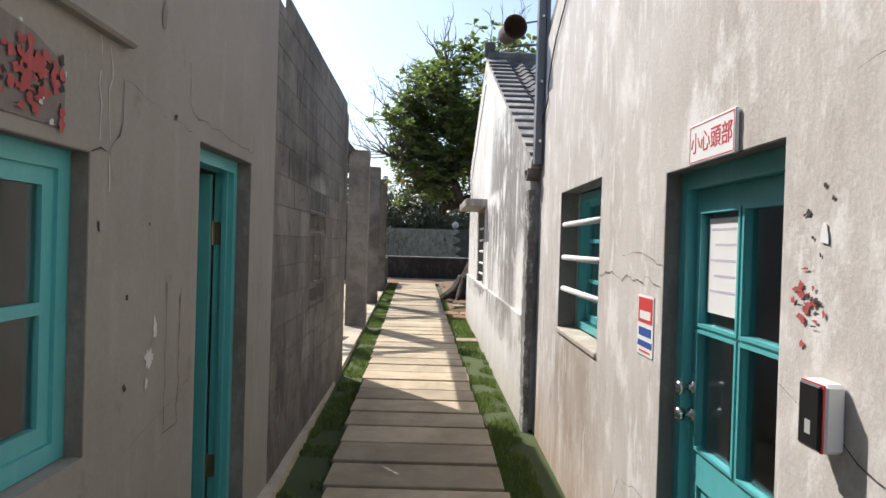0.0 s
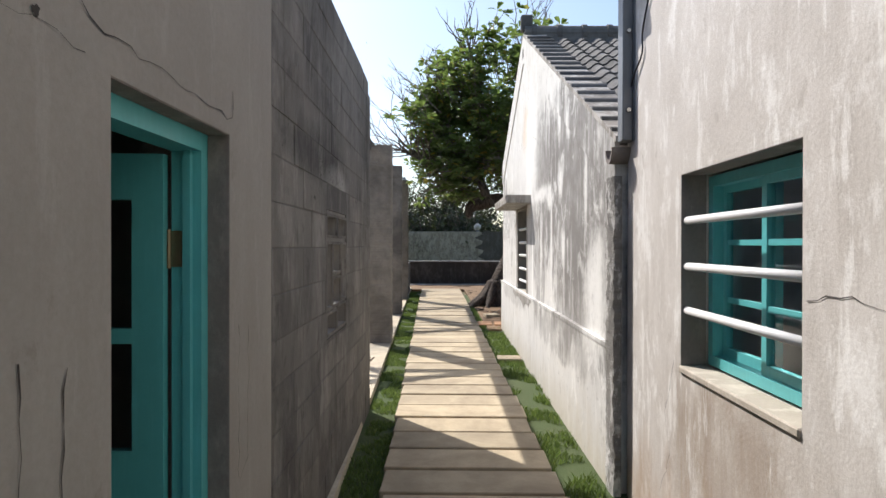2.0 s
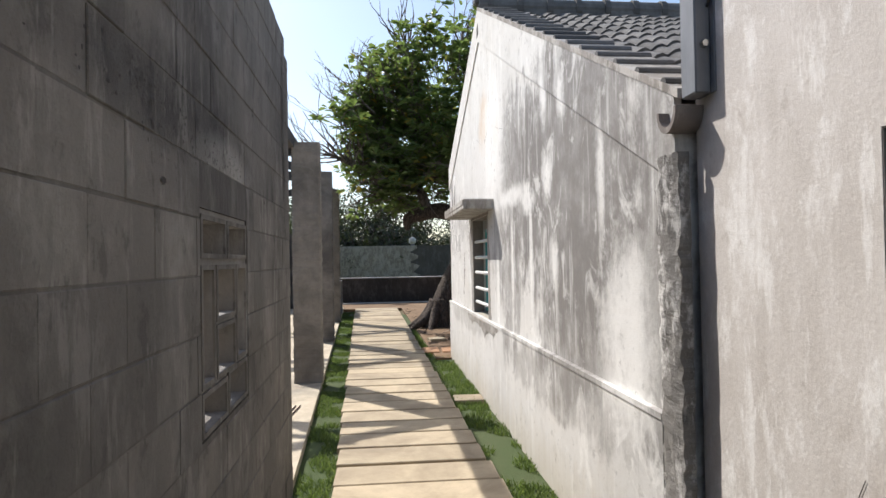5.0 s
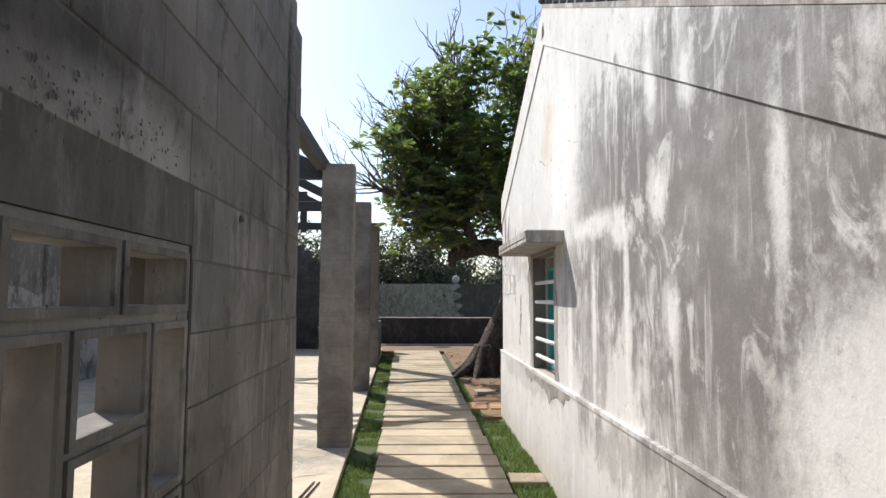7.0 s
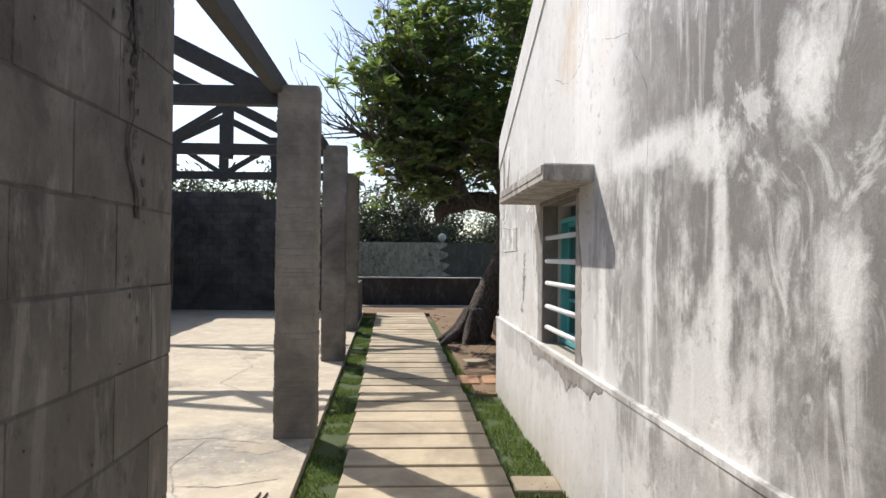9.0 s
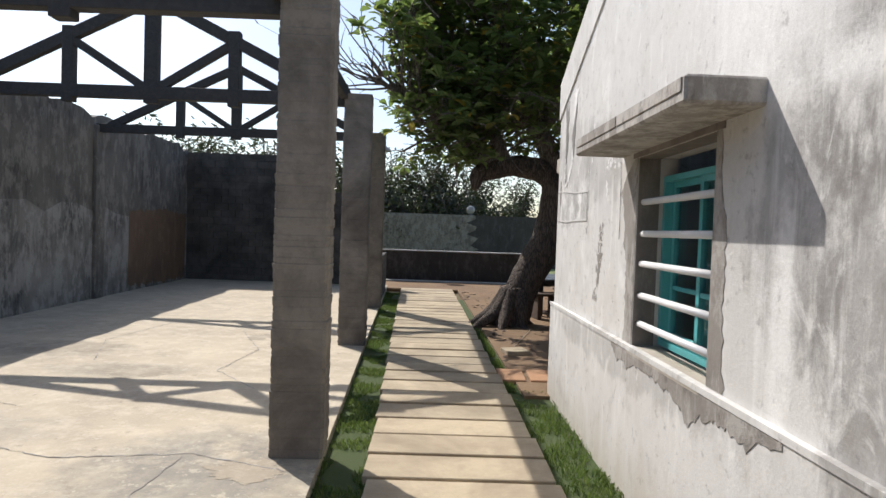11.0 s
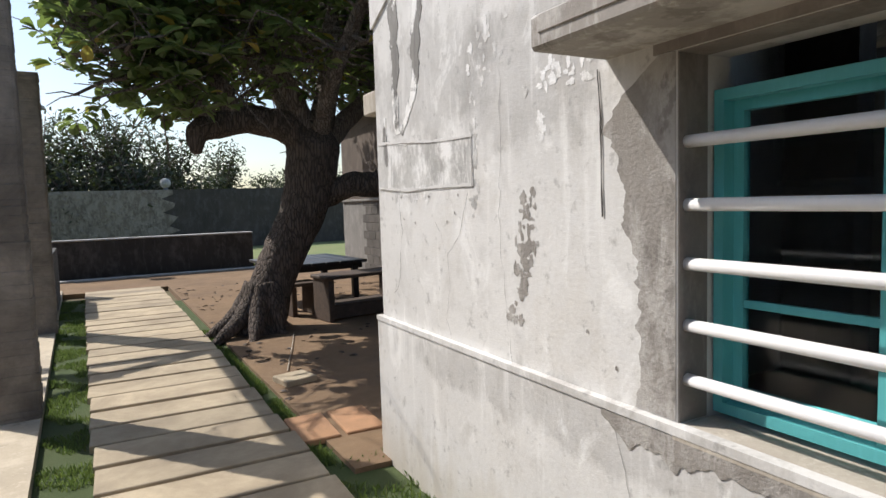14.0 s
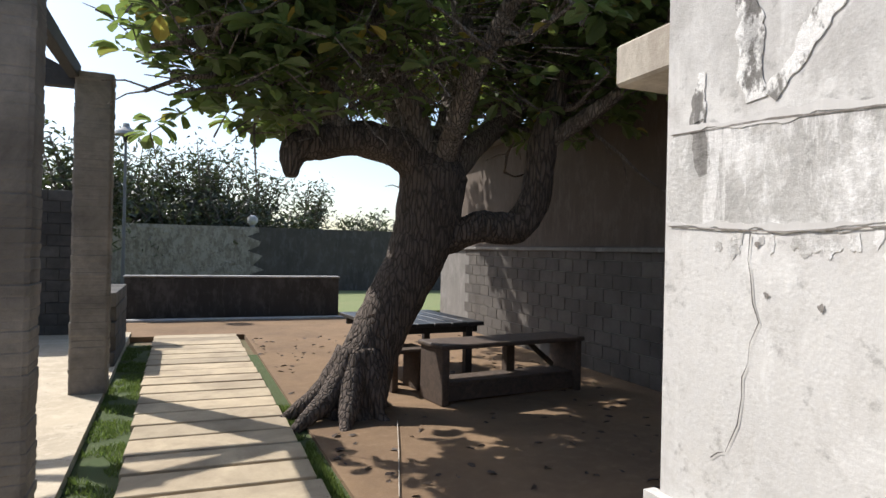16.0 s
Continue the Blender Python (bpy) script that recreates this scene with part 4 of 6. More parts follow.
for seed, rows in enumerate((((13.02, 2.9, 0.10), (13.0, 2.6, 0.08), (13.02, 2.35, 0.07), (13.0, 2.08, 0.05)), ((12.68, 2.95, 0.12), (12.72, 2.6, 0.10), (12.76, 2.3, 0.07), (12.95, 2.08, 0.05)), ((13.18, 2.2, 0.03), (13.2, 2.06, 0.07), (13.16, 1.9, 0.05)))):
    peel(wall_b, on_b(rows), 0.001, M_PEEL, 310 + seed, "peeled_strip", 0.002, 0.8)
for seed, rows in enumerate((((11.28, 2.13, 0.004), (11.265, 1.95, 0.009), (11.265, 1.75, 0.005), (11.26, 1.60, 0.009)),)):
    peel(wall_b, on_b(rows), 0.0045, M_CRACK, 320 + seed, "gouge", 0.001, 0.8)
# squared repair near the corner with torn upper and lower rims
peel(wall_b, on_b([(13.31, 1.90, 0.27), (12.9, 1.885, 0.29), (12.5, 1.875, 0.26), (12.15, 1.865, 0.23)]), 0.001, M_PATCH, 341, "repair_patch", 0.0015, 0.16)
for seed, rows in enumerate((((13.3, 2.045, 0.016), (12.95, 2.03, 0.03), (12.6, 2.0, 0.02), (12.15, 1.985, 0.014)), ((13.3, 1.765, 0.014), (12.9, 1.74, 0.024), (12.6, 1.75, 0.016), (12.15, 1.75, 0.022)), ((12.16, 1.98, 0.012), (12.16, 1.75, 0.016)))):
    peel(wall_b, on_b([(y, z, w * 0.8) for y, z, w in rows]), 0.003, M_PALE, 350 + seed, "torn_rim", 0.0015, 1.4)
    peel(wall_b, on_b([(y, z - 0.009, w * 0.18) for y, z, w in rows]), 0.004, M_BARE, 360 + seed, "rim_gap", 0.001, 1.1)
for seed, (y, z) in enumerate(((12.95, 1.57), (12.8, 1.55), (12.42, 1.56), (12.34, 1.61), (12.98, 1.70), (12.62, 1.70), (12.3, 1.70), (11.2, 1.05), (11.35, 1.16))):
    blot(wall_b, b_at(y), z, 0.022, 0.024, 0.003, M_BARE, 370 + seed, "nail_pit", 20)
# bare render round the window and under its sill
peel(wall_b, on_b([(10.935, 2.12, 0.06), (10.935, 2.02, 0.20), (10.935, 1.90, 0.30), (10.935, 1.70, 0.26), (10.935, 1.45, 0.19), (10.935, 1.2, 0.15), (10.935, 0.935, 0.16)]), 0.001, M_BARE, 391, "bare_jamb", 0.002, 0.22, -1)
peel(wall_b, on_b([(9.877, 0.935, 0.17), (9.877, 1.3, 0.12), (9.877, 1.6, 0.13), (9.877, 1.9, 0.07), (9.877, 2.12, 0.05)]), 0.001, M_BARE, 392, "bare_jamb", 0.002, 0.2, -1)
peel(wall_b, on_b([(11.25, 0.897, 0.02), (11.0, 0.897, 0.12), (10.7, 0.897, 0.07), (10.3, 0.897, 0.09), (9.9, 0.897, 0.14), (9.5, 0.897, 0.10), (9.2, 0.897, 0.03)]), 0.0315, M_BARE, 393, "bare_edge", 0.002, 0.6, -1)

window_unit("window_2", MB @ pose(b_at(9.88) + 0.01, -0.160, 0.945), 1.03, 1.06, 2, 3, "teal timber window with dull panes behind white bars", rail=0.036)
bars(MB @ pose(b_at(9.88), -0.04, 0), 1.05, (1.07, 1.25, 1.45, 1.64, 1.84), "five round white bars across the window opening", 0.021)
part("window_sill", bm_box(b_at(9.88) + 0.002, b_at(10.93) - 0.002, -0.17, 0.034, 0.88, 0.926, bev=0.006), M_SILL, wall_b, "pale worn cement sill")
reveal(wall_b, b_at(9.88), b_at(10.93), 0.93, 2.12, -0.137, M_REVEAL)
canopy = thing("window_canopy", MB, "grey cement canopy slab over the barred window", "canopy")
bm = bmesh.new()
box(bm, b_at(9.47), b_at(11.25), -0.02, 0.33, 2.155, 2.27, bev=0.012)
part("slab", bm, M_CANOPY, canopy, "stained cement slab")
part("lintel", bm_box(b_at(9.80), b_at(11.02), -0.02, 0.008, 2.122, 2.157), M_REVEAL, canopy, "dark lintel under the slab")
for k, x in enumerate((b_at(9.5), b_at(10.36))):
    part("edge_coat", bm_box(x, x + 0.84, 0.328, 0.336, 2.205, 2.262, bev=0.002), M_CANOPY, canopy, "flaking cement coat on the front edge")
canopy2 = thing("back_canopy", MB, "pale cement canopy slab on the rear wall", "canopy")
part("slab", bm_box(LB + 0.002, LB + 0.32, -2.2, -0.04, 2.27, 2.42, bev=0.01), M_SILL, canopy2)
gutter = thing("gutter_end", MB, "broken half-round cement gutter at the eave", "gutter")
bm = bmesh.new()
outer, inner = [], []
for k in range(11):
    a = math.pi + math.pi * k / 10
    outer.append((-0.02 + 0.085 * math.cos(a), 2.23 + 0.10 * math.sin(a)))
    inner.append((-0.02 + 0.066 * math.cos(a), 2.23 + 0.075 * math.sin(a)))
prism(bm, outer + inner[::-1], 0.06, -3.0)
part("trough", bm, M_REVEAL, gutter)

# tiled roof
SLOPE = math.atan2(4.58 - 2.26, PEAK)
FARSLOPE = math.atan2(4.58 - 3.04, LB - PEAK)
roof = thing("tiled_roof", MB @ pose(0, 0, 0), "grey clay tile roof with a round ridge", "roof", kind="structure")
bm = bmesh.new()
prism(bm, [(-0.12, 2.15), (PEAK, 4.50), (LB + 0.1, 2.98), (LB + 0.1, 2.92), (PEAK, 4.44), (-0.12, 2.09)], -0.2, -5.3)
part("roof_deck", bm, M_RUIN, roof)


def tile_bm(w=0.24, l=0.31):
    bm = bmesh.new()
    n = 8
    top, low = [], []
    for k in range(n + 1):
        u = k / n
        z = 0.032 * math.sin(u * math.tau)
        top.append((u * w, z))
    a = [bm.verts.new((0.0, -x, z + 0.035)) for x, z in top]
    c = [bm.verts.new((l, -x, z + 0.012)) for x, z in top]
    d = [bm.verts.new((0.0, -x, z + 0.014)) for x, z in top]
    for k in range(n):
        bm.faces.new((a[k], a[k + 1], c[k + 1], c[k]))
        bm.faces.new((d[k], d[k + 1], a[k + 1], a[k]))
    return bm


tile_me = mesh_of("roof_tile", tile_bm(), M_TILE)
ROOF_TILES = []
rows_n = int(math.hypot(PEAK, 2.32) / 0.27)
for r in range(rows_n):
    for c in range(14):
        s = 0.02 + 0.27 * r
        ROOF_TILES.append((s * math.cos(SLOPE), -0.24 - 0.235 * c, 2.235 + s * math.sin(SLOPE)))
bm = bmesh.new()
tube(bm, [(PEAK, 0.0, 4.64), (PEAK, -5.3, 4.64)], [0.11, 0.11], 14)
box(bm, PEAK - 0.1, PEAK + 0.1, -5.3, 0.0, 4.46, 4.62)
part("ridge", bm, M_TILE, roof)
for k in range(14):
    bm = bmesh.new()
    tube(bm, [(PEAK, -0.1 - 0.36 * k, 4.64), (PEAK, -0.17 - 0.36 * k, 4.64)], [0.128, 0.128], 14)
    part("ridge_joint", bm, M_TILE, roof)
for k in range(17):
    s = 0.1 + 0.295 * k
    bm = bmesh.new()
    tube(bm, [(s * math.cos(SLOPE), 0.016, 2.325 + s * math.sin(SLOPE)), (s * math.cos(SLOPE), -0.3, 2.325 + s * math.sin(SLOPE))], [0.03, 0.03], 10)
    part("verge_tile", bm, M_TILE, roof)
bm = bmesh.new()
prism(bm, [(-0.04, 2.275), (PEAK, 4.60), (PEAK, 4.64), (-0.04, 2.315)], 0.018, -0.3)
part("verge_bed", bm, M_CANOPY, roof)
part("finial", bm_box(PEAK - 0.06, PEAK + 0.06, -0.12, 0.05, 4.66, 4.9, bev=0.02), M_TILE, roof)
bm = bmesh.new()
prism(bm, [(PEAK - 0.06, 4.30), (PEAK + 0.06, 4.28), (PEAK + 0.05, 4.40), (PEAK - 0.02, 4.44)], 0.017, 0.012)
part("vent_hole", bm, M_CRACK, wall_b)

# ---- tan plastered house with the open teal door ----
L0, L1 = (-1.015, -3.0), (-1.035, 3.86)
ML = along(L0, L1)
wall_l = thing("wall_west_tan", ML, "tan plastered house wall with cracks and scratches", "wall", kind="structure")
bm = bmesh.new()
holed(bm, 0, a_at(3.86), -0.2, 3.6, 0, 0.3, [(a_at(2.65), a_at(3.38), 0.02, 1.97), (a_at(0.25), a_at(1.82), 0.90, 1.80)])
part("wall_face", bm, M_L, wall_l)
bm = bmesh.new()
box(bm, a_at(3.86), a_at(3.66), 0.3, 5.0, -0.2, 3.6)
part("end_wall", bm, M_L, wall_l)
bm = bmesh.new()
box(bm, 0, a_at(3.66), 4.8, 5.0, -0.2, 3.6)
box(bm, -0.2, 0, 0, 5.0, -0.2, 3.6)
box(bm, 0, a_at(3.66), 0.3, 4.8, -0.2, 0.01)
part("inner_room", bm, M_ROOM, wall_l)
part("flat_roof", bm_box(-0.2, a_at(3.86), 0.0, 5.0, 3.6, 3.75), M_L, wall_l)
part("window_hood", bm_box(a_at(-0.2), a_at(2.02), -0.04, 0.02, 2.16, 2.30, bev=0.01), M_L, wall_l, "plaster hood over the window")
for pts, w, s in (([(a_at(1.83), 1.81), (a_at(1.92), 1.82), (a_at(1.99), 1.87), (a_at(2.0), 2.05)], 0.014, 31), ([(a_at(2.0), 2.06), (a_at(2.3), 2.01), (a_at(2.55), 1.99)], 0.006, 32),
                  ([(a_at(2.35), 1.38), (a_at(2.35), 0.8), (a_at(2.47), 0.82), (a_at(2.49), 1.35)], 0.014, 33), ([(a_at(2.52), 2.26), (a_at(2.52), 2.10), (a_at(2.62), 2.06), (a_at(3.4), 2.02), (a_at(3.4), 2.12)], 0.010, 34),
                  ([(a_at(2.05), 0.82), (a_at(2.35), 0.9), (a_at(2.6), 0.97)], 0.005, 35), ([(a_at(3.46), 1.3), (a_at(3.46), 0.75), (a_at(3.56), 0.8), (a_at(3.56), 1.3)], 0.008, 36)):
    crack(wall_l, pts, w, -0.003, seed=s)
for k, (y, z, w, h) in enumerate(((2.28, 2.36, 0.07, 0.16), (2.4, 2.02, 0.03, 0.03), (1.87, 1.58, 0.02, 0.05), (2.05, 1.35, 0.03, 0.03), (2.05, 1.05, 0.03, 0.04), (2.2, 1.6, 0.02, 0.02))):
    blot(wall_l, a_at(y), z, w, h, -0.003, M_REVEAL if k == 0 else M_CRACK, 400 + k, "chip", 12)
for k, (y, z, w, h) in enumerate(((2.22, 1.12, 0.09, 0.1), (2.26, 1.22, 0.04, 0.1), (2.2, 1.03, 0.03, 0.05))):
    blot(wall_l, a_at(y), z, w, h, -0.003 - 0.0003 * k, M_PALE, 420 + k, "lime_scrape")
for y, z, h in ((1.86, 1.95, 0.22), (1.92, 2.0, 0.3), (1.86, 2.12, 0.05), (1.72, 2.2, 0.03), (1.62, 2.22, 0.03), (1.92, 1.75, 0.12)):
    crack(wall_l, [(a_at(y), z + h / 2), (a_at(y) + 0.004, z - h / 2)], 0.009, -0.003, "lime_streak", M_PALE, int(z * 100))

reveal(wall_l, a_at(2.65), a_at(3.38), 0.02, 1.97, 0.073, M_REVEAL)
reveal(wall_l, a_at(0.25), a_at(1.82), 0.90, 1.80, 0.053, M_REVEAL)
banner = thing("paper_banner", ML @ pose(a_at(0.35), -0.003, 1.845), "torn faded red paper banner over the window", "banner")
bm = bmesh.new()
rng = random.Random(5)
prism(bm, [(0, 0.0), (1.33, -0.005), (1.335, 0.1), (1.32, 0.17), (1.2, 0.215), (0.9, 0.25), (0.4, 0.26), (0, 0.26)], 0, -0.0015)
part("sheet", bm, M_REVEAL, banner, "blackened paper remains")
flakes(banner, 0.66, 0.11, 0.62, 0.10, 200, 0.035, -0.0016, M_CRACK, 505, "black_scrap", -1, 1.33)
for k in range(5):
    flakes(banner, 0.15 + 0.26 * k, 0.10, 0.12, 0.09, 80, 0.034, -0.0045 - 0.001 * k, M_FADERED, 510 + k, "red_scrap", -1, 1.33)
flakes(banner, 0.66, 0.09, 0.62, 0.10, 70, 0.018, -0.0105, M_PALE, 520, "white_scrap", -1, 1.33)

win_l = thing("window_3", ML @ pose(a_at(0.25), 0.055, 0.90), "large teal timber window with clear panes", "window", kind="structure")
bm = bmesh.new()
holed(bm, 0.003, 1.567, 0.003, 0.897, 0.0, 0.09, [(0.06, 1.51, 0.06, 0.84)])
part("window_frame", bm, M_TEAL, win_l)
for xa, xb, y in ((0.06, 0.80, 0.05), (0.77, 1.51, 0.012)):
    bm = bmesh.new()
    holed(bm, xa, xb, 0.06, 0.84, y, y + 0.035, [(xa + 0.05, xb - 0.05, 0.115, 0.43), (xa + 0.05, xb - 0.05, 0.465, 0.79)])
    sash = part("sash", bm, M_TEAL, win_l)
    part("pane", bm_box(xa + 0.045, xb - 0.045, y + 0.015, y + 0.019, 0.11, 0.795), M_GLASS, sash)
curtain = thing("window_blind", ML @ pose(a_at(0.3), 0.42, 0.95), "dull tan cloth hanging behind the window", "curtain")
bm = bmesh.new()
ring = [(k * 0.03, 0.012 * math.sin(k * 0.9)) for k in range(44)]
for (xa, ya), (xb, yb) in zip(ring, ring[1:]):
    bm.faces.new([bm.verts.new(q) for q in ((xa, ya, 0), (xb, yb, 0), (xb, yb, 0.9), (xa, ya, 0.9))])
bmesh.ops.remove_doubles(bm, verts=bm.verts[:], dist=0.0005)
part("cloth", bm, M_L, curtain)
rail_l = thing("curtain_rail", ML @ pose(a_at(0.25), 0.42, 1.86), "thin dark rail carrying the cloth", "rail")
part("rod", bm_box(0, 1.5, -0.01, 0.01, -0.012, 0.012), M_BLACK, rail_l)

door_l = thing("door_2", ML @ pose(a_at(2.65), 0.075, 0.02), "teal timber door standing open into a dark room", "door", kind="structure")
bm = bmesh.new()
holed(bm, 0.003, 0.727, 0, 1.946, 0, 0.1, [(0.055, 0.675, -0.01, 1.885)])
part("door_frame", bm, M_TEAL, door_l)
part("stop", bm_box(0.655, 0.675, 0.03, 0.055, 0, 1.885), M_TEAL, door_l)
swing = pose(0.674, 0.112, 0, 0, 0, 94)
bm = bmesh.new()
holed(bm, 0, 0.6, 0.01, 1.87, 0, 0.04, [(0.1, 0.5, 0.9, 1.25), (0.1, 0.5, 1.30, 1.72)])
leaf2 = part("door_leaf", bm, M_TEAL, door_l, m=swing)
part("pane", bm_box(0.09, 0.51, 0.018, 0.022, 0.89, 1.73), M_GLASS, leaf2)
for z in (0.25, 1.5):
    bm = bmesh.new()
    box(bm, 0.669, 0.6745, 0.058, 0.1, z, z + 0.12)
    tube(bm, [(0.672, 0.108, z - 0.005), (0.672, 0.108, z + 0.125)], [0.008, 0.008], 10)
    part("hinge", bm, M_BRASS, door_l, "old brass hinge")

# ---- concrete block wall with the lattice window ----
K0, K1 = (-1.045, 3.862), (-1.125, 7.40)
MK = along(K0, K1)
def k_at(y):
    return y - 3.862


LK = k_at(7.40)
HOLE = (k_at(5.10), k_at(5.90), 1.0, 1.82)
wall_k = thing("wall_west_block", MK, "bare grey concrete block wall with a lattice window", "wall", kind="structure")
bm = bmesh.new()
holed(bm, 0, LK, -0.2, 3.06, -0.0065, 0.19, [HOLE])
part("mortar_core", bm, M_JOINT, wall_k)
lattice = thing("lattice_window", MK @ pose(HOLE[0], 0, HOLE[2]), "cement lattice window with open cells of several sizes", "window", kind="structure")
CELLS = [(0.04, 0.37, 0.66, 0.78), (0.43, 0.76, 0.66, 0.78), (0.04, 0.19, 0.20, 0.60), (0.25, 0.53, 0.42, 0.60), (0.25, 0.53, 0.20, 0.37), (0.59, 0.76, 0.22, 0.60), (0.04, 0.37, 0.03, 0.15), (0.43, 0.76, 0.03, 0.17)]
bm = bmesh.new()
holed(bm, 0.002, 0.798, 0.002, 0.818, 0.0, 0.1, CELLS)
lat = part("lattice", bm, M_MORTAR, lattice)
for xa, xb, za, zb in CELLS:
    bm = bmesh.new()
    holed(bm, xa - 0.022, xb + 0.022, za - 0.018, zb + 0.018, -0.009, 0.0, [(xa, xb, za, zb)])
    part("cell_rim", bm, M_BLOCK, lattice)
crack(wall_k, [(k_at(7.1), 3.0), (k_at(7.08), 2.6), (k_at(7.13), 2.2), (k_at(7.1), 1.9), (k_at(7.16), 1.75)], 0.035, -0.018, seed=51)
crack(wall_k, [(k_at(5.95), 1.2), (k_at(6.1), 0.9), (k_at(6.3), 0.75)], 0.012, -0.018, seed=52)

for seed, (y, z, sx, sz, n, size, mat) in enumerate(((4.75, 2.08, 0.55, 0.10, 120, 0.015, M_CRACK), (5.3, 2.02, 0.5, 0.08, 80, 0.013, M_CRACK), (4.9, 1.98, 0.6, 0.09, 60, 0.016, M_JOINT), (5.6, 2.02, 0.5, 0.08, 40, 0.016, M_JOINT),
                                                     (7.1, 2.7, 0.05, 0.5, 60, 0.03, M_CRACK), (7.12, 2.2, 0.06, 0.5, 60, 0.025, M_CRACK), (7.14, 2.4, 0.08, 0.7, 50, 0.03, M_JOINT), (5.5, 2.6, 2.0, 0.7, 60, 0.012, M_CRACK), (6.5, 1.5, 1.0, 1.2, 60, 0.012, M_CRACK))):
    flakes(wall_k, min(k_at(y), LK - 0.2), z, sx, sz, n, size, -0.0135 - 0.0003 * (seed % 3), mat, 540 + seed, "chipped_area", -1, LK)
blot(wall_k, k_at(6.35), 1.95, 0.06, 0.035, -0.0145, M_CRACK, 560, "hole")
blot(wall_k, k_at(4.72), 1.86, 0.07, 0.03, -0.0145, M_CRACK, 561, "hole")

# ---- the ruined hall ----
HX = lambda y: -7.35 - 0.045 * (y - 17)
MW = along((HX(3.6), 3.6), (HX(24.6), 24.6))
hall_w = thing("wall_hall_west", MW, "tall ruined hall wall with peeling black-stained plaster", "wall", kind="structure")
bm = bmesh.new()
rng = random.Random(21)
ln = 21.02
top = [(ln * k / 60, 3.72 + rng.uniform(-0.05, 0.05) - (0.12 if k % 7 == 3 else 0)) for k in range(61)]
prism(bm, [(0, -0.2)] + [(ln, -0.2)] + top[::-1], 0, 0.25)
part("wall_face", bm, M_RUIN, hall_w)
for y in (6.5, 11.3, 15.5, 19.6):
    part("pilaster", bm_box(y - 3.6 - 0.18, y - 3.6 + 0.18, -0.07, 0.0, 0.0, 3.5, bev=0.01), M_RUIN, hall_w)
bm = bmesh.new()
prism(bm, [(0, 0.02), (0, 1.75)] + [(ln * k / 40, 1.8 + rng.uniform(-0.22, 0.12)) for k in range(41)] + [(ln, 0.02)], -0.012, 0.0)
part("render_coat", bm, plaster("peeling_render", (0.30, 0.285, 0.26), (0.02, 0.02, 0.02), (0.42, 0.40, 0.37), 1.0, 0.6, 0.48, 0.56), hall_w, "peeling pale lower render")
M_BROWN = plaster("brown_stained_render", (0.21, 0.135, 0.085), (0.10, 0.07, 0.05), (0.27, 0.19, 0.13))
peel(hall_w, [(17.4, 1.0, 1.7), (18.4, 0.98, 1.8), (19.6, 1.0, 1.85), (20.9, 0.95, 1.75)], -0.0125, M_BROWN, 565, "brown_patch", -0.002, 0.08)
MN = along((-8.1, 24.62), (-2.55, 24.45))
hall_n = thing("wall_hall_north", MN, "dark stepped block end wall of the ruined hall", "wall", kind="structure")
STEPS = [(0, 2.95, 3.6), (2.95, 3.4, 3.4), (3.4, 3.8, 3.2), (3.8, 4.3, 2.8), (4.3, 5.55, 2.6)]
bm = bmesh.new()
for xa, xb, h in STEPS:
    box(bm, xa, xb, 0.01, 0.24, -0.2, h - 0.01)
part("mortar_core", bm, M_BLOCKD, hall_n)
stub = thing("block_stub", pose(-2.0, 22.0, 0.02, 0, 0, 2.4), "low broken block stub beside the path", "block wall")
for k in range(5):
    for j in range(5):
        part("block", bm_box(-0.17, 0.17, -0.95 + 0.4 * j + 0.1 * (k % 2), -0.56 + 0.4 * j + 0.1 * (k % 2), 0.2 * k, 0.2 * k + 0.19, bev=0.008), M_BLOCKD, stub)


def column(x, y, h, seed, m=None):
    """A cement column laid in uneven courses."""
    col = thing("hall_column", pose(x, y, 0.015, 0, 0, 2.4), "weathered cement column with rough horizontal courses", "column", "hall columns")
    rng = random.Random(seed)
    bm = bmesh.new()
    rings, z = [], 0.0
    while z < h - 0.02:
        dz = rng.uniform(0.035, 0.085)
        w = 0.187 + rng.uniform(-0.004, 0.0035)
        ox, oy = rng.uniform(-0.002, 0.002), rng.uniform(-0.002, 0.002)
        for zz, ww in ((z, w - 0.004), (z + 0.012, w), (min(z + dz, h) - 0.006, w + rng.uniform(-0.003, 0.003))):
            c = 0.022
            rings.append([bm.verts.new((ox + sx, oy + sy * 0.76, zz)) for sx, sy in ((-ww + c, -ww), (0, -ww + rng.uniform(-0.003, 0.003)), (ww - c, -ww), (ww, -ww + c), (ww, ww - c), (ww - c, ww), (-ww + c, ww), (-ww, ww - c), (-ww, -ww + c))])
        z += dz
    for a, c in zip(rings, rings[1:]):
        for k in range(9):
            bm.faces.new((a[k], a[(k + 1) % 9], c[(k + 1) % 9], c[k]))
    bm.faces.new(rings[0][::-1])
    bm.faces.new(rings[-1])
    part("shaft", bm, M_COL, col)
    return col


COLS = ((-1.49, 11.36, 3.21), (-1.69, 15.51, 3.42), (-1.86, 19.56, 3.52))
for i, (x, y, h) in enumerate(COLS):
    column(x, y, h, 30 + i)


def timber(bm, p, q, w, h):
    """A squared timber from p to q in x, z, centred on y = 0."""
    p, q = Vector((p[0], 0, p[1])), Vector((q[0], 0, q[1]))
    d = q - p
    a = -math.degrees(math.atan2(d.z, d.x))
    box(bm, 0, d.length, -w / 2, w / 2, -h / 2, h / 2, m=Matrix.Translation(p) @ pose(0, 0, 0, 0, a, 0), bev=0.006)


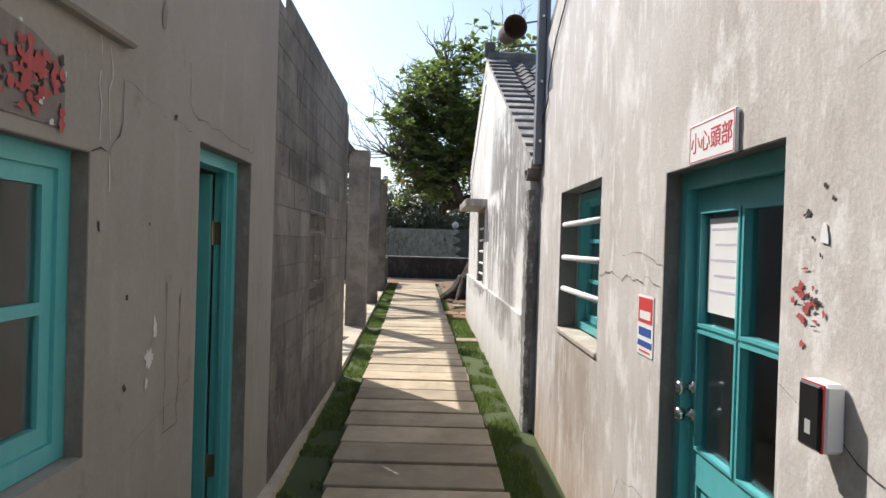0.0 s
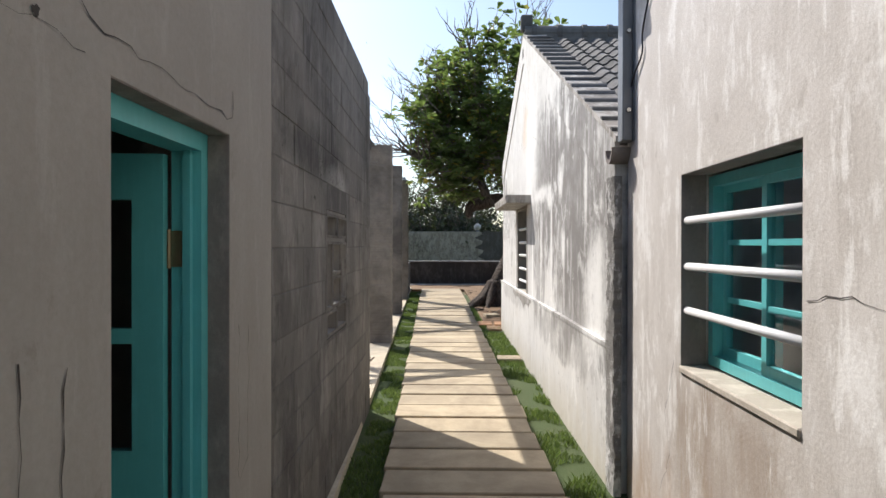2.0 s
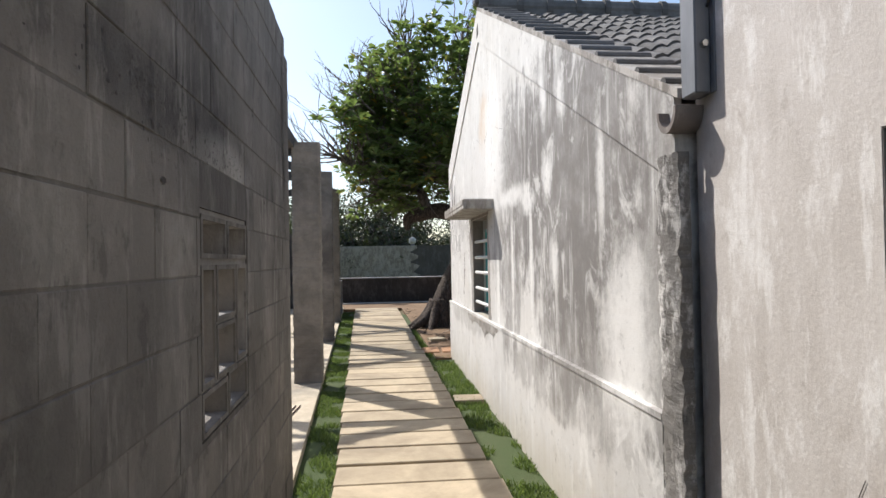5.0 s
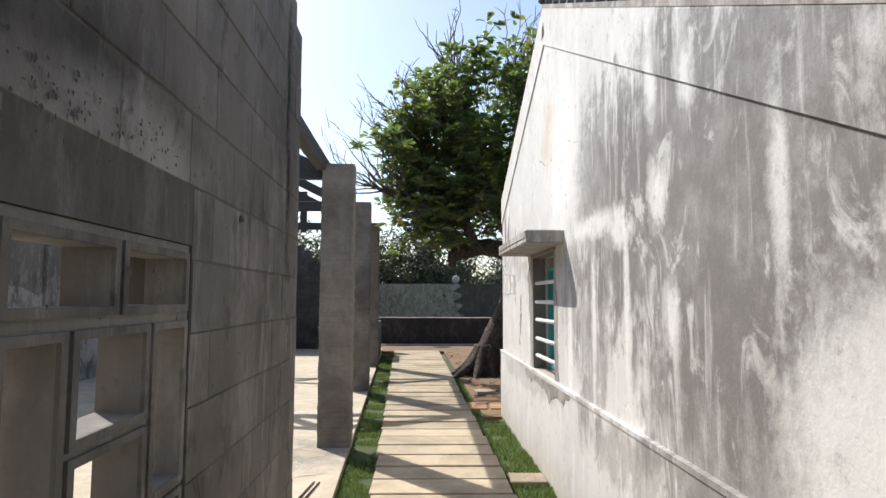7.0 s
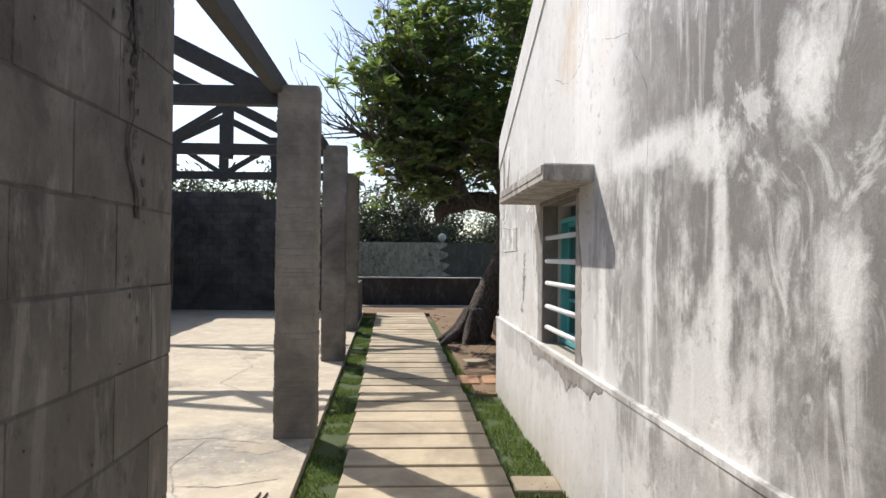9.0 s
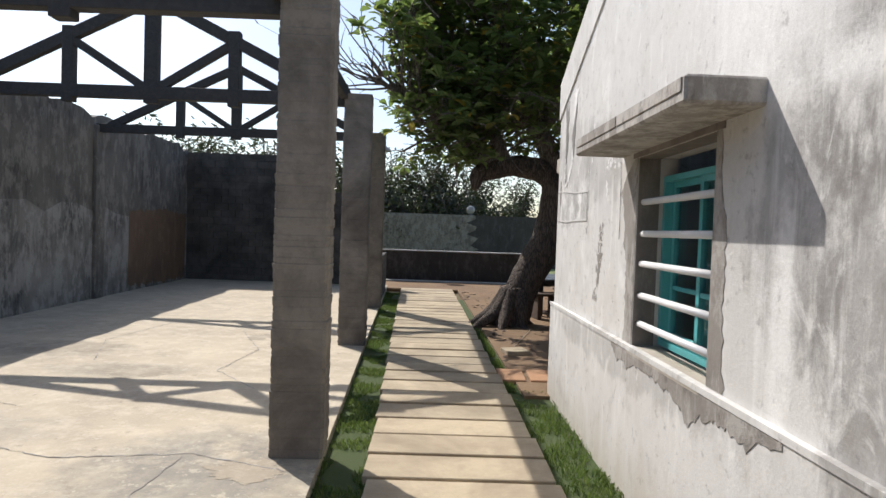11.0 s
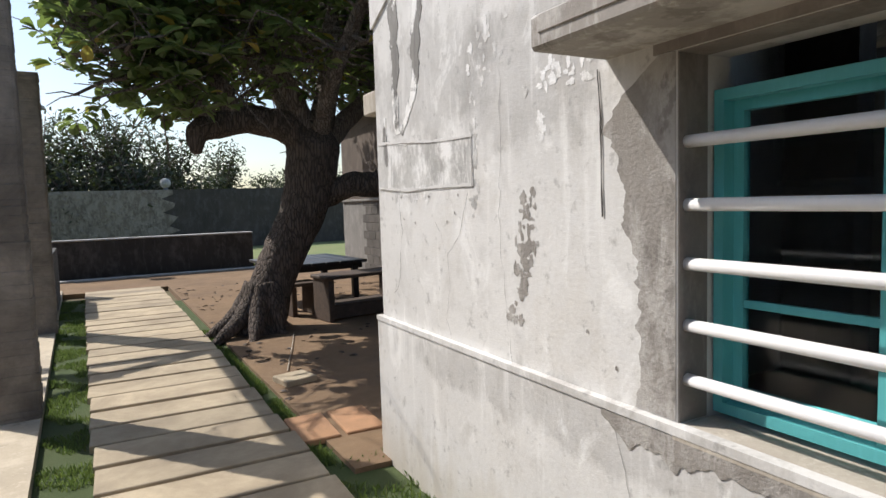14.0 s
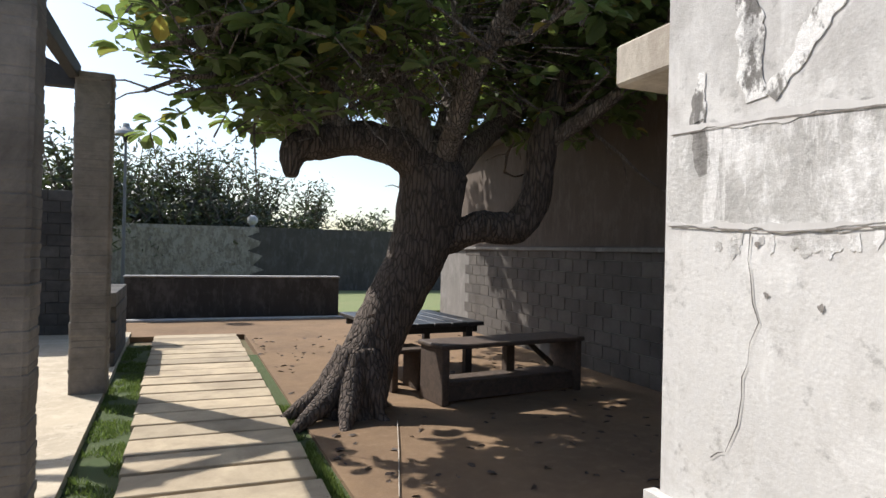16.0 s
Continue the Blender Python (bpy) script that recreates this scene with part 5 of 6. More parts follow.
def truss(xr, y, z):
    """A king-post roof truss from the column to the far wall."""
    xl = HX(y) - 0.1
    c = (xl + xr) / 2
    half, rise = (xr - xl) / 2, 1.25
    foot = half - 0.35
    tr = thing("roof_truss", pose(c, y, z), "dark timber king-post roof truss standing open to the sky", "roof truss", "roof trusses")
    def member(name, p, q, w=0.1, h=0.16):
        bm = bmesh.new()
        timber(bm, p, q, w, h)
        part(name, bm, M_TRUSS, tr)
    member("tie_beam", (-half, 0), (half, 0), 0.12, 0.17)
    slope = lambda x: rise * (1 - abs(x) / foot) + 0.04
    member("rafter", (-foot, 0.04), (0, rise + 0.04), 0.115, 0.15)
    member("rafter", (foot, 0.04), (0, rise + 0.04), 0.115, 0.15)
    member("king_post", (0, -0.14), (0, rise), 0.105, 0.19)
    for s in (-1, 1):
        q = half * 0.39
        member("queen_post", (s * q, -0.15), (s * q, slope(q) + 0.13), 0.125, 0.15)
        member("strut", (s * 0.07, 0.06), (s * (q - 0.05), slope(q) - 0.05), 0.09, 0.11)
    return tr


for x, y, h in COLS:
    truss(x + 0.05, y, h - 0.07)
plate = thing("eave_beam", pose(0, 0, 0), "dark timber eave beam along the column heads", "beam")
for (xa, ya, za), (xb, yb, zb) in zip(((-1.25, 7.3, 3.0),) + COLS, COLS):
    d = Vector((xb - xa, yb - ya, zb - za))
    m = look((xa - 0.2, ya, za + 0.02), (xb - 0.2, yb, zb + 0.02))
    part("beam", bm_box(-0.055, 0.055, -0.08, 0.08, -d.length, 0, bev=0.006), M_TRUSS, plate, m=m)
rods = thing("steel_rods", pose(-1.5, 9.5, 0.028, 0, 0, -6), "two thin rusty rods lying on the cement floor", "rod")
for k in range(2):
    bm = bmesh.new()
    tube(bm, [(0.05 * k, -0.4, 0), (0.05 * k + 0.005, 0, 0.004), (0.05 * k - 0.004, 0.42, 0)], [0.008] * 3, 8)
    part("rod", bm, M_RUST, rods)

# ---- end of the courtyard ----
low = thing("low_wall", pose(-2.35, 27.0, -0.05, 0, 0, 0.6), "low dark stone wall with a pale cement cap", "wall", kind="structure")
part("wall_face", bm_box(0, 4.78, 0, 0.3, 0, 0.98, bev=0.015), M_LOW, low)
part("cap", bm_box(-0.02, 4.8, -0.02, 0.32, 0.98, 1.02, bev=0.01), M_CAP, low, "pale cement cap")
part("kerb", bm_box(-0.1, 4.9, -0.5, -0.2, 0.0, 0.075, bev=0.015), M_CAP, low, "pale kerb stone at its foot")
far_wall = thing("wall_far", pose(-26, 36.0, -0.1), "long boundary wall of coral rubble, partly dark", "wall", kind="structure")
rng = random.Random(64)
bm = bmesh.new()
edge = [(26.9 + rng.uniform(-0.2, 0.2) + 0.15 * (k % 3), 2.5 * k / 14) for k in range(15)]
prism(bm, [(0, 0)] + edge + [(0, 2.5)], 0, 0.4)
part("rubble_face", bm, M_RUBBLE, far_wall, "pale rough rubble stretch")
bm = bmesh.new()
prism(bm, edge[::-1] + [(60, 0), (60, 2.5)][0:2], 0.01, 0.4)
part("dark_face", bm, M_FARDARK, far_wall, "dark mossy stretch")
rng = random.Random(65)
bm = bmesh.new()
for k in range(420):
    x, z, r = rng.uniform(18, 26.8), rng.uniform(0.8, 2.45), rng.uniform(0.04, 0.1)
    vs = bmesh.ops.create_icosphere(bm, subdivisions=1, radius=r, matrix=pose(x, 0.0, z, rng.uniform(0, 90), rng.uniform(0, 90), 0))["verts"]
    for v in vs:
        v.co.y *= 0.4
part("rubble_stones", bm, M_RUBBLE, far_wall)["kind"] = "stuff"
ball = thing("globe_lamp", pose(0.95, 36.2, 2.4), "small round pale globe lamp on the boundary wall", "lamp")
bm = bmesh.new()
bmesh.ops.create_uvsphere(bm, u_segments=18, v_segments=12, radius=0.2, matrix=pose(0, 0, 0.26))
part("globe", bm, M_CAP, ball, smooth=True)
bm = bmesh.new()
tube(bm, [(0, 0, 0), (0, 0, 0.1)], [0.1, 0.08], 12)
part("base", bm, M_PIPE, ball)
lamp = thing("street_lamp", pose(-2.6, 29.0, -0.05), "garden lamp post with a pale conical shade", "street lamp")
bm = bmesh.new()
tube(bm, [(0, 0, 0), (0, 0, 2.2), (0, 0, 4.3)], [0.05, 0.04, 0.03], 10)
part("pole", bm, M_PIPE, lamp)
bm = bmesh.new()
tube(bm, [(0, 0, 4.42), (0, 0, 4.5), (0, 0, 4.62), (0, 0, 4.72)], [0.3, 0.26, 0.09, 0.07], 20)
part("shade", bm, M_CAP, lamp)
bm = bmesh.new()
tube(bm, [(0, 0, 4.25), (0, 0, 4.42)], [0.05, 0.09], 12)
part("bulb_holder", bm, M_BLACK, lamp)

C0, C1 = (4.6, 12.5), (4.6, 25.6)
MC = along(C0, C1)
wall_c = thing("wall_court_east", MC, "shaded block wall with brown upper render and a ledge", "wall", kind="structure")
# brown of the upper render is darkened to include the tree's shade
part("upper_face", bm_box(0, 13.1, -0.25, 0.0, 1.76, 3.75), plaster("brown_render_tree_shade", (0.115, 0.086, 0.066), (0.06, 0.045, 0.035), (0.16, 0.125, 0.10)), wall_c)
part("lower_core", bm_box(0, 13.1, -0.25, 0.012, -0.2, 1.70), M_MORTAR, wall_c)
part("ledge", bm_box(0, 13.1, -0.25, 0.07, 1.70, 1.76, bev=0.01), M_MORTAR, wall_c)
part("return_wall", bm_box(12.85, 13.1, -6, -0.25, -0.2, 3.75), M_RUIN, wall_c)
bm = bmesh.new()
prism(bm, [(-0.2, 3.75), (13.3, 3.75), (13.3, 3.82), (-0.2, 3.82)], 0.25, -6.0)
part("eaves", bm, M_TILE, wall_c, "tiled eave edge")

# ---- bench and table ----
bench = thing("slab_bench", pose(1.72, 17.95, -0.015, 0, 0, 9), "heavy weathered timber bench standing in the shade", "bench")
BL, BD, BH = 1.98, 0.52, 0.66
for x in (0, BL - 0.09):
    part("end_board", bm_box(x, x + 0.09, 0, BD, 0, BH - 0.05, bev=0.012), M_BENCH, bench)
part("top_board", bm_box(-0.03, BL + 0.03, -0.02, BD + 0.02, BH - 0.05, BH, bev=0.012), M_BENCH, bench)
part("lower_board", bm_box(0.09, BL - 0.09, 0.06, 0.12, 0.03, 0.20, bev=0.01), M_BENCH, bench)
part("shelf_board", bm_box(0.09, BL - 0.09, 0.06, 0.46, 0.20, 0.24, bev=0.008), M_BENCH, bench)
bm = bmesh.new()
timber(bm, (BL - 0.55, BH - 0.07), (BL - 0.12, 0.26), 0.05, 0.06)
part("brace", bm, M_BENCH, bench, m=pose(0, 0.42, 0))
part("middle_post", bm_box(1.1, 1.22, 0.36, 0.46, 0.24, BH - 0.05), M_BENCH, bench)
table = thing("picnic_table", pose(2.0, 20.0, -0.015, 0, 0, 6), "dark timber picnic table with plank top", "table")
for k in range(6):
    part("tabletop_plank", bm_box(-0.75 + 0.245 * k, -0.515 + 0.245 * k, -0.85, 0.85, 0.70, 0.75, bev=0.008), M_TABLE, table)
for x in (-0.6, 0.52):
    for y in (-0.65, 0.65):
        part("leg", bm_box(x, x + 0.1, y - 0.05, y + 0.05, 0, 0.66, bev=0.008), M_TABLE, table)
for y in (-0.65, 0.65):
    part("apron", bm_box(-0.7, 0.7, y - 0.03, y + 0.03, 0.6, 0.70), M_TABLE, table)
stool = thing("timber_stool", pose(1.55, 18.95, -0.015, 0, 0, 10), "short thick timber stool beside the table", "stool")
for x in (-0.2, 0.14):
    part("end_board", bm_box(x, x + 0.08, -0.2, 0.2, 0, 0.45, bev=0.01), M_BENCH, stool)
part("seat", bm_box(-0.26, 0.28, -0.22, 0.22, 0.45, 0.50, bev=0.01), M_BENCH, stool)

# loose things on the soil
def paver(x, y, w, l, turn, material, name, label, h=0.05, z=-0.02):
    solid(name, bm_box(-w / 2, w / 2, -l / 2, l / 2, 0, h, bev=0.008), material, label, "paver", m=pose(x, y, z, 0, 0, turn))


paver(0.55, 15.38, 0.32, 0.3, 14, M_PLANK, "loose_paver", "loose cement paver lying on the soil", 0.06)
for k, x in enumerate((0.33, 0.68)):
    paver(x, 14.05, 0.3, 0.55, -1.5, M_REDSLAB, "orange_paver", "orange-stained cement paver set in the soil", 0.05, -0.045)
paver(0.50, 10.15, 0.34, 0.3, -2, M_PLANK, "grey_paver", "square cement paver set in the grass", 0.05, -0.05)
stick = thing("bamboo_stick", pose(0.62, 15.9, 0.0), "thin pale bamboo stick lying on the soil", "stick")
bm = bmesh.new()
tube(bm, [(-0.05, -0.15, 0), (0.22, 0.75, 0.004), (0.47, 1.62, 0.004)], [0.005, 0.005, 0.004], 8)
part("cane", bm, M_SILL, stick)

# ---- the big tree ----
tree = thing("sea_almond_tree", pose(0, 0, 0), "large leaning broad-leaved tree with thick limbs", "tree")
bm = bmesh.new()
pts, rads = smooth_path([(0.74, 18.05, -0.1, 0.40), (0.83, 18.1, 0.25, 0.31), (1.10, 18.2, 0.85, 0.29), (1.45, 18.25, 1.5, 0.31), (1.62, 18.28, 2.0, 0.36), (1.70, 18.3, 2.5, 0.38), (1.74, 18.3, 2.75, 0.2)], 6)
tube(bm, pts, rads, 22, 0.05, 1)
for ang, ln in ((215, 0.7), (250, 0.55), (185, 0.62), (300, 0.36), (20, 0.34), (100, 0.45)):
    a = math.radians(ang)
    d = Vector((math.cos(a), math.sin(a), 0))
    p, r = smooth_path([(*(Vector((0.86, 18.1, 0.6)) + d * 0.12), 0.16), (*(Vector((0.80, 18.08, 0.25)) + d * 0.3), 0.13), (*(Vector((0.78, 18.05, 0.03)) + d * ln), 0.07), (*(Vector((0.78, 18.05, -0.08)) + d * (ln + 0.2)), 0.03)], 4)
    tube(bm, p, r, 10, 0.06, ang)
part("trunk", bm, M_TRUNK, tree, "dark furrowed leaning trunk", True)
BOUGHS = [
    [(1.66, 18.3, 2.35, 0.24), (1.35, 18.25, 2.72, 0.21), (0.85, 18.2, 2.83, 0.19), (0.40, 18.1, 2.75, 0.18), (0.12, 18.0, 2.62, 0.15), (0.08, 17.95, 2.36, 0.06)],
    [(0.62, 18.15, 2.80, 0.15), (0.42, 18.1, 3.3, 0.12), (0.05, 18.0, 4.0, 0.10), (-0.4, 17.9, 4.7, 0.07), (-0.9, 17.8, 5.3, 0.04)],
    [(0.35, 18.1, 2.75, 0.14), (-0.1, 18.0, 3.2, 0.11), (-0.6, 17.8, 3.6, 0.08), (-1.2, 17.6, 3.9, 0.05), (-1.7, 17.4, 4.1, 0.03)],
    [(1.65, 18.3, 2.6, 0.18), (1.38, 18.2, 3.2, 0.14), (1.0, 18.1, 3.9, 0.12), (0.55, 18.0, 4.8, 0.10), (0.25, 17.9, 5.8, 0.07), (0.1, 17.8, 6.8, 0.04)],
    [(1.78, 18.3, 2.6, 0.20), (1.95, 18.4, 3.3, 0.16), (2.1, 18.5, 4.1, 0.13), (2.0, 18.6, 5.2, 0.10), (1.7, 18.6, 6.4, 0.07), (1.6, 18.6, 7.4, 0.03)],
    [(1.75, 18.25, 1.75, 0.17), (2.15, 18.1, 1.93, 0.18), (2.58, 18.0, 1.96, 0.19), (2.80, 17.95, 2.30, 0.18), (2.86, 17.9, 2.9, 0.17), (3.05, 17.8, 3.6, 0.12), (3.5, 17.6, 4.4, 0.08), (3.7, 17.5, 5.2, 0.04)],
    [(1.85, 18.3, 2.5, 0.17), (2.3, 18.5, 2.95, 0.14), (2.9, 18.8, 3.4, 0.11), (3.5, 19.2, 3.9, 0.08), (4.1, 19.6, 4.4, 0.04)],
    [(1.6, 18.4, 2.6, 0.14), (1.3, 19.0, 3.5, 0.11), (0.9, 19.7, 4.4, 0.08), (0.4, 20.3, 5.2, 0.04)],
    [(1.75, 18.2, 2.6, 0.14), (1.8, 17.5, 3.4, 0.11), (1.9, 16.8, 4.0, 0.08), (1.9, 16.2, 4.5, 0.04)],
    # next two limbs extended back out of view to shade the court wall
    [(2.0, 18.4, 3.2, 0.12), (2.4, 19.4, 4.0, 0.1), (2.8, 20.6, 4.5, 0.09), (3.2, 21.8, 4.7, 0.07), (3.4, 22.8, 4.8, 0.05), (3.5, 23.8, 4.9, 0.03)],
    [(1.35, 18.9, 3.35, 0.1), (1.6, 20.0, 4.4, 0.08), (1.8, 21.2, 4.8, 0.07), (2.1, 22.4, 5.0, 0.05), (2.4, 23.6, 5.0, 0.03)],
    [(2.88, 17.9, 2.9, 0.10), (3.3, 17.3, 3.3, 0.08), (3.6, 16.8, 3.7, 0.04)],
]
rng = random.Random(12)
TIPS = []
for i, ctrl in enumerate(BOUGHS):
    bm = bmesh.new()
    pts, rads = smooth_path(ctrl, 5)
    tube(bm, pts, rads, 12, 0.07, i)
    part("limb", bm, M_TRUNK if i in (0, 5) else M_LIMB, tree, smooth=True)
    for k in range(max(7, len(pts) // 3), len(pts)):
        for _ in range(3 if pts[k].z > 3.2 else 0):
            TIPS.append((pts[k], rads[k]))
twigs = bmesh.new()
ENDS = []
CEN = Vector((0.95, 18.1, 4.5))
def inside(p, grow=1.0):
    q = Vector(((p.x - 1.75) / 3.45, (p.y - 20.0) / 5.2, (p.z - 4.8) / 2.7)) / grow
    n = noise.noise(p * 0.55) * 0.45
    return q.length + n < 1.0 and p.z > (2.45 if p.x < -0.15 else 2.95 if p.x < 0.7 else 3.2)


for base, r in TIPS:
    out = (base - CEN)
    d = (out.normalized() * 0.8 + Vector((rng.uniform(-1, 1), rng.uniform(-1, 1), rng.uniform(-0.2, 1.0)))).normalized()
    p = base.copy()
    line, rr = [p.copy()], [min(r * 0.5, 0.03)]
    for s in range(rng.randint(3, 6)):
        d = (d + Vector((rng.uniform(-0.5, 0.5), rng.uniform(-0.5, 0.5), rng.uniform(-0.25, 0.45)))).normalized()
        p = p + d * rng.uniform(0.22, 0.42)
        line.append(p.copy())
        rr.append(rr[0] * (1 - (s + 1) / 7))
        ENDS.append((p.copy(), d.copy()))
        if rng.random() < 0.75:
            e = (d + Vector((rng.uniform(-1, 1), rng.uniform(-1, 1), rng.uniform(-0.4, 0.8)))).normalized()
            q = p + e * rng.uniform(0.2, 0.45)
            tube(twigs, [p, (p + q) / 2 + Vector((0, 0, 0.03)), q], [0.009, 0.007, 0.004], 4)
            ENDS.append((q, e))
    tube(twigs, line, rr, 5)
# bare sprays above the crown
for k in range(42):
    base = Vector((rng.uniform(-1.5, 3.6), rng.uniform(16.6, 19.4), 0))
    base.z = rng.uniform(4.9, 6.3) - 0.25 * abs(base.x - 0.8)
    d = Vector(((base.x - 1.2) * 0.42 + rng.uniform(-0.4, 0.4), rng.uniform(-0.4, 0.4), 1)).normalized()
    p, line = base.copy(), [base.copy()]
    for s in range(6):
        d = (d + Vector((rng.uniform(-0.35, 0.35), rng.uniform(-0.35, 0.35), 0.12))).normalized()
        p = p + d * rng.uniform(0.15, 0.3)
        line.append(p.copy())
        for _ in range(2):
            e = (d + Vector((rng.uniform(-1, 1), rng.uniform(-1, 1), rng.uniform(-0.2, 0.6)))).normalized()
            q = p + e * rng.uniform(0.15, 0.42)
            tube(twigs, [p, q], [0.007, 0.003], 4)
    tube(twigs, line, [0.02, 0.017, 0.015, 0.012, 0.01, 0.008, 0.005], 5)
# outer tufts on short twigs round the near side of the crown
TUFTS = []
while len(TUFTS) < 1000:
    q = Vector((rng.uniform(-1.5, 4.4), rng.uniform(16.2, 19.6), rng.uniform(3.0, 7.5)))
    n = noise.noise(q * 0.8 + Vector((5, 1, 2)))
    e = Vector(((q.x - 1.45) / 2.95, (q.y - 18.2) / 2.6, (q.z - 5.0) / 2.3))
    if n > -0.12 and 0.35 < e.length < 1.0 + 0.3 * n:
        d = (q - CEN).normalized()
        tube(twigs, [q - d * 0.4 + Vector((rng.uniform(-0.1, 0.1), rng.uniform(-0.1, 0.1), -0.1)), q], [0.009, 0.005], 4)
        TUFTS.append((q, d))
# hanging tufts over the long bough; unseen far-side tufts added to shade court wall
for count, mid, reach in ((420, (0.15, 17.6, 3.65), (1.5, 1.1, 0.85)), (520, (2.7, 21.8, 5.2), (2.2, 2.6, 1.2)), (420, (2.4, 23.6, 5.4), (2.0, 2.0, 1.2))):
    for k in range(count):
        q = Vector([c + r * max(-1.0, min(1.0, rng.gauss(0, 0.5))) for c, r in zip(mid, reach)])
        d = Vector((rng.uniform(-1, 1), rng.uniform(-1, 1), rng.uniform(-0.4, 0.8))).normalized()
        tube(twigs, [q - d * 0.35 + Vector((0, 0, 0.06)), q], [0.009, 0.005], 4)
        TUFTS.append((q, d))
part("branchwork", twigs, M_LIMB, tree)["kind"] = "stuff"


def leaf_at(verts, faces, p, d, size, roll, rng):
    """One cupped obovate leaf."""
    d = d.normalized()
    side = d.cross(Vector((0, 0, 1)))
    side = side.normalized() if side.length > 0.05 else Vector((1, 0, 0))
    up = side.cross(d)
    side, up = side * math.cos(roll) + up * math.sin(roll), up * math.cos(roll) - side * math.sin(roll)
    n0 = len(verts)
    cup = 0.08 * size
    for u, w, h in ((0, 0, 0), (0.35, 0.17, cup), (0.75, 0.29, cup), (0.97, 0.14, 0), (1.0, 0, -cup), (0.97, -0.14, 0), (0.75, -0.29, cup), (0.35, -0.17, cup), (0.55, 0, -cup * 0.3)):
        verts.append(p + d * (u * size) + side * (w * size) + up * (h - 0.22 * size * u * u))
    for a, c in ((0, 1), (1, 2), (2, 3), (3, 4), (4, 5), (5, 6), (6, 7), (7, 0)):
        faces.append((n0 + 8, n0 + a, n0 + c))


def leaf_mesh(name, verts, faces, material):
    me = bpy.data.meshes.new(name)
    me.from_pydata([tuple(v) for v in verts], [], faces)
    me.materials.append(material)
    return me


verts, faces = [], []
def in_hollow(p):
    """The open space round the forks, where few leaves grow."""
    return Vector(((p.x - 1.65) / 1.35, (p.y - 17.5) / 2.0, (p.z - 3.2) / 1.05)).length + 0.35 * noise.noise(p * 1.4) < 1.0


spots = [e for e in ENDS if inside(e[0], 1.08)]
spots += TUFTS
while len(spots) < 3700:
    p, d = rng.choice(ENDS)
    q = p + Vector((rng.gauss(0, 0.5), rng.gauss(0, 0.5), rng.gauss(0.05, 0.4)))
    if inside(q):
        spots.append((q, (q - CEN).normalized()))
for p, d in spots:
    if in_hollow(p) and rng.random() < 0.88:
        continue
    for k in range(rng.randint(6, 10)):
        a = rng.uniform(0, math.tau)
        e = (d * 0.5 + Vector((math.cos(a), math.sin(a), rng.uniform(-0.3, 0.7)))).normalized()
        leaf_at(verts, faces, p + e * 0.03, e, rng.uniform(0.13, 0.24), rng.uniform(-0.7, 0.7), rng)
crown = new("crown", leaf_mesh("crown", verts, faces, M_LEAF))
crown.parent = tree
crown["kind"], crown["label"] = "stuff", "dense glossy broad green leaves"
verts, faces = [], []
for k in range(260):
    x, y = rng.uniform(-0.2, 4.2), rng.uniform(14.6, 23.5)
    x = max(x, path_right(y) + 0.25)
    leaf_at(verts, faces, Vector((x, y, -0.008)), Vector((rng.uniform(-1, 1), rng.uniform(-1, 1), 0.05)), rng.uniform(0.05, 0.12), rng.uniform(-0.4, 0.4), rng)
tagged(new("fallen_leaves", leaf_mesh("fallen_leaves", verts, faces, M_BENCH)), "dry brown fallen leaves scattered on the soil", "leaves", kind="stuff")


# ---- trees beyond the boundary wall ----
def far_tree(x, y, h, w, seed, dense=1.0):
    rng = random.Random(seed)
    t = thing("feathery_tree", pose(x, y, 0, 0, 0, rng.uniform(0, 360)), "grey-green feathery tree behind the boundary wall", "tree", "trees beyond the wall")
    bm = bmesh.new()
    verts, faces = [], []
    tube(bm, [(0, 0, -0.2), (0.1, 0, h * 0.25), (0.15, 0.1, h * 0.5)], [0.16, 0.13, 0.08], 8)
    for k in range(int(26 * dense)):
        z0 = h * rng.uniform(0.08, 0.5)
        a = rng.uniform(0, math.tau)
        top = Vector((math.cos(a) * w * rng.uniform(0.2, 1), math.sin(a) * w * rng.uniform(0.2, 1), h * rng.uniform(0.45, 1.0)))
        base = Vector((0.1, 0.05, z0))
        mid = base.lerp(top, 0.5) + Vector((rng.uniform(-0.3, 0.3), rng.uniform(-0.3, 0.3), 0.1))
        tube(bm, [base, mid, top], [0.06, 0.04, 0.012], 5)
        for j in range(72):
            c = mid.lerp(top, rng.uniform(-0.2, 1.05)) + Vector((rng.gauss(0, 0.28), rng.gauss(0, 0.28), rng.gauss(0, 0.25)))
            e = Vector((rng.uniform(-1, 1), rng.uniform(-1, 1), rng.uniform(-0.6, 0.9))).normalized() * rng.uniform(0.12, 0.3)
            s = e.cross(Vector((rng.uniform(-1, 1), rng.uniform(-1, 1), 0.3))).normalized() * rng.uniform(0.02, 0.05)
            n0 = len(verts)
            verts += [c - s, c + s, c + e * 0.6 + s, c + e]
            faces.append((n0, n0 + 1, n0 + 2, n0 + 3))
    part("trunk", bm, M_LIMB, t)
    c = new("crown", leaf_mesh("crown", verts, faces, M_FARLEAF))
    c.parent = t
    c["kind"] = "stuff"


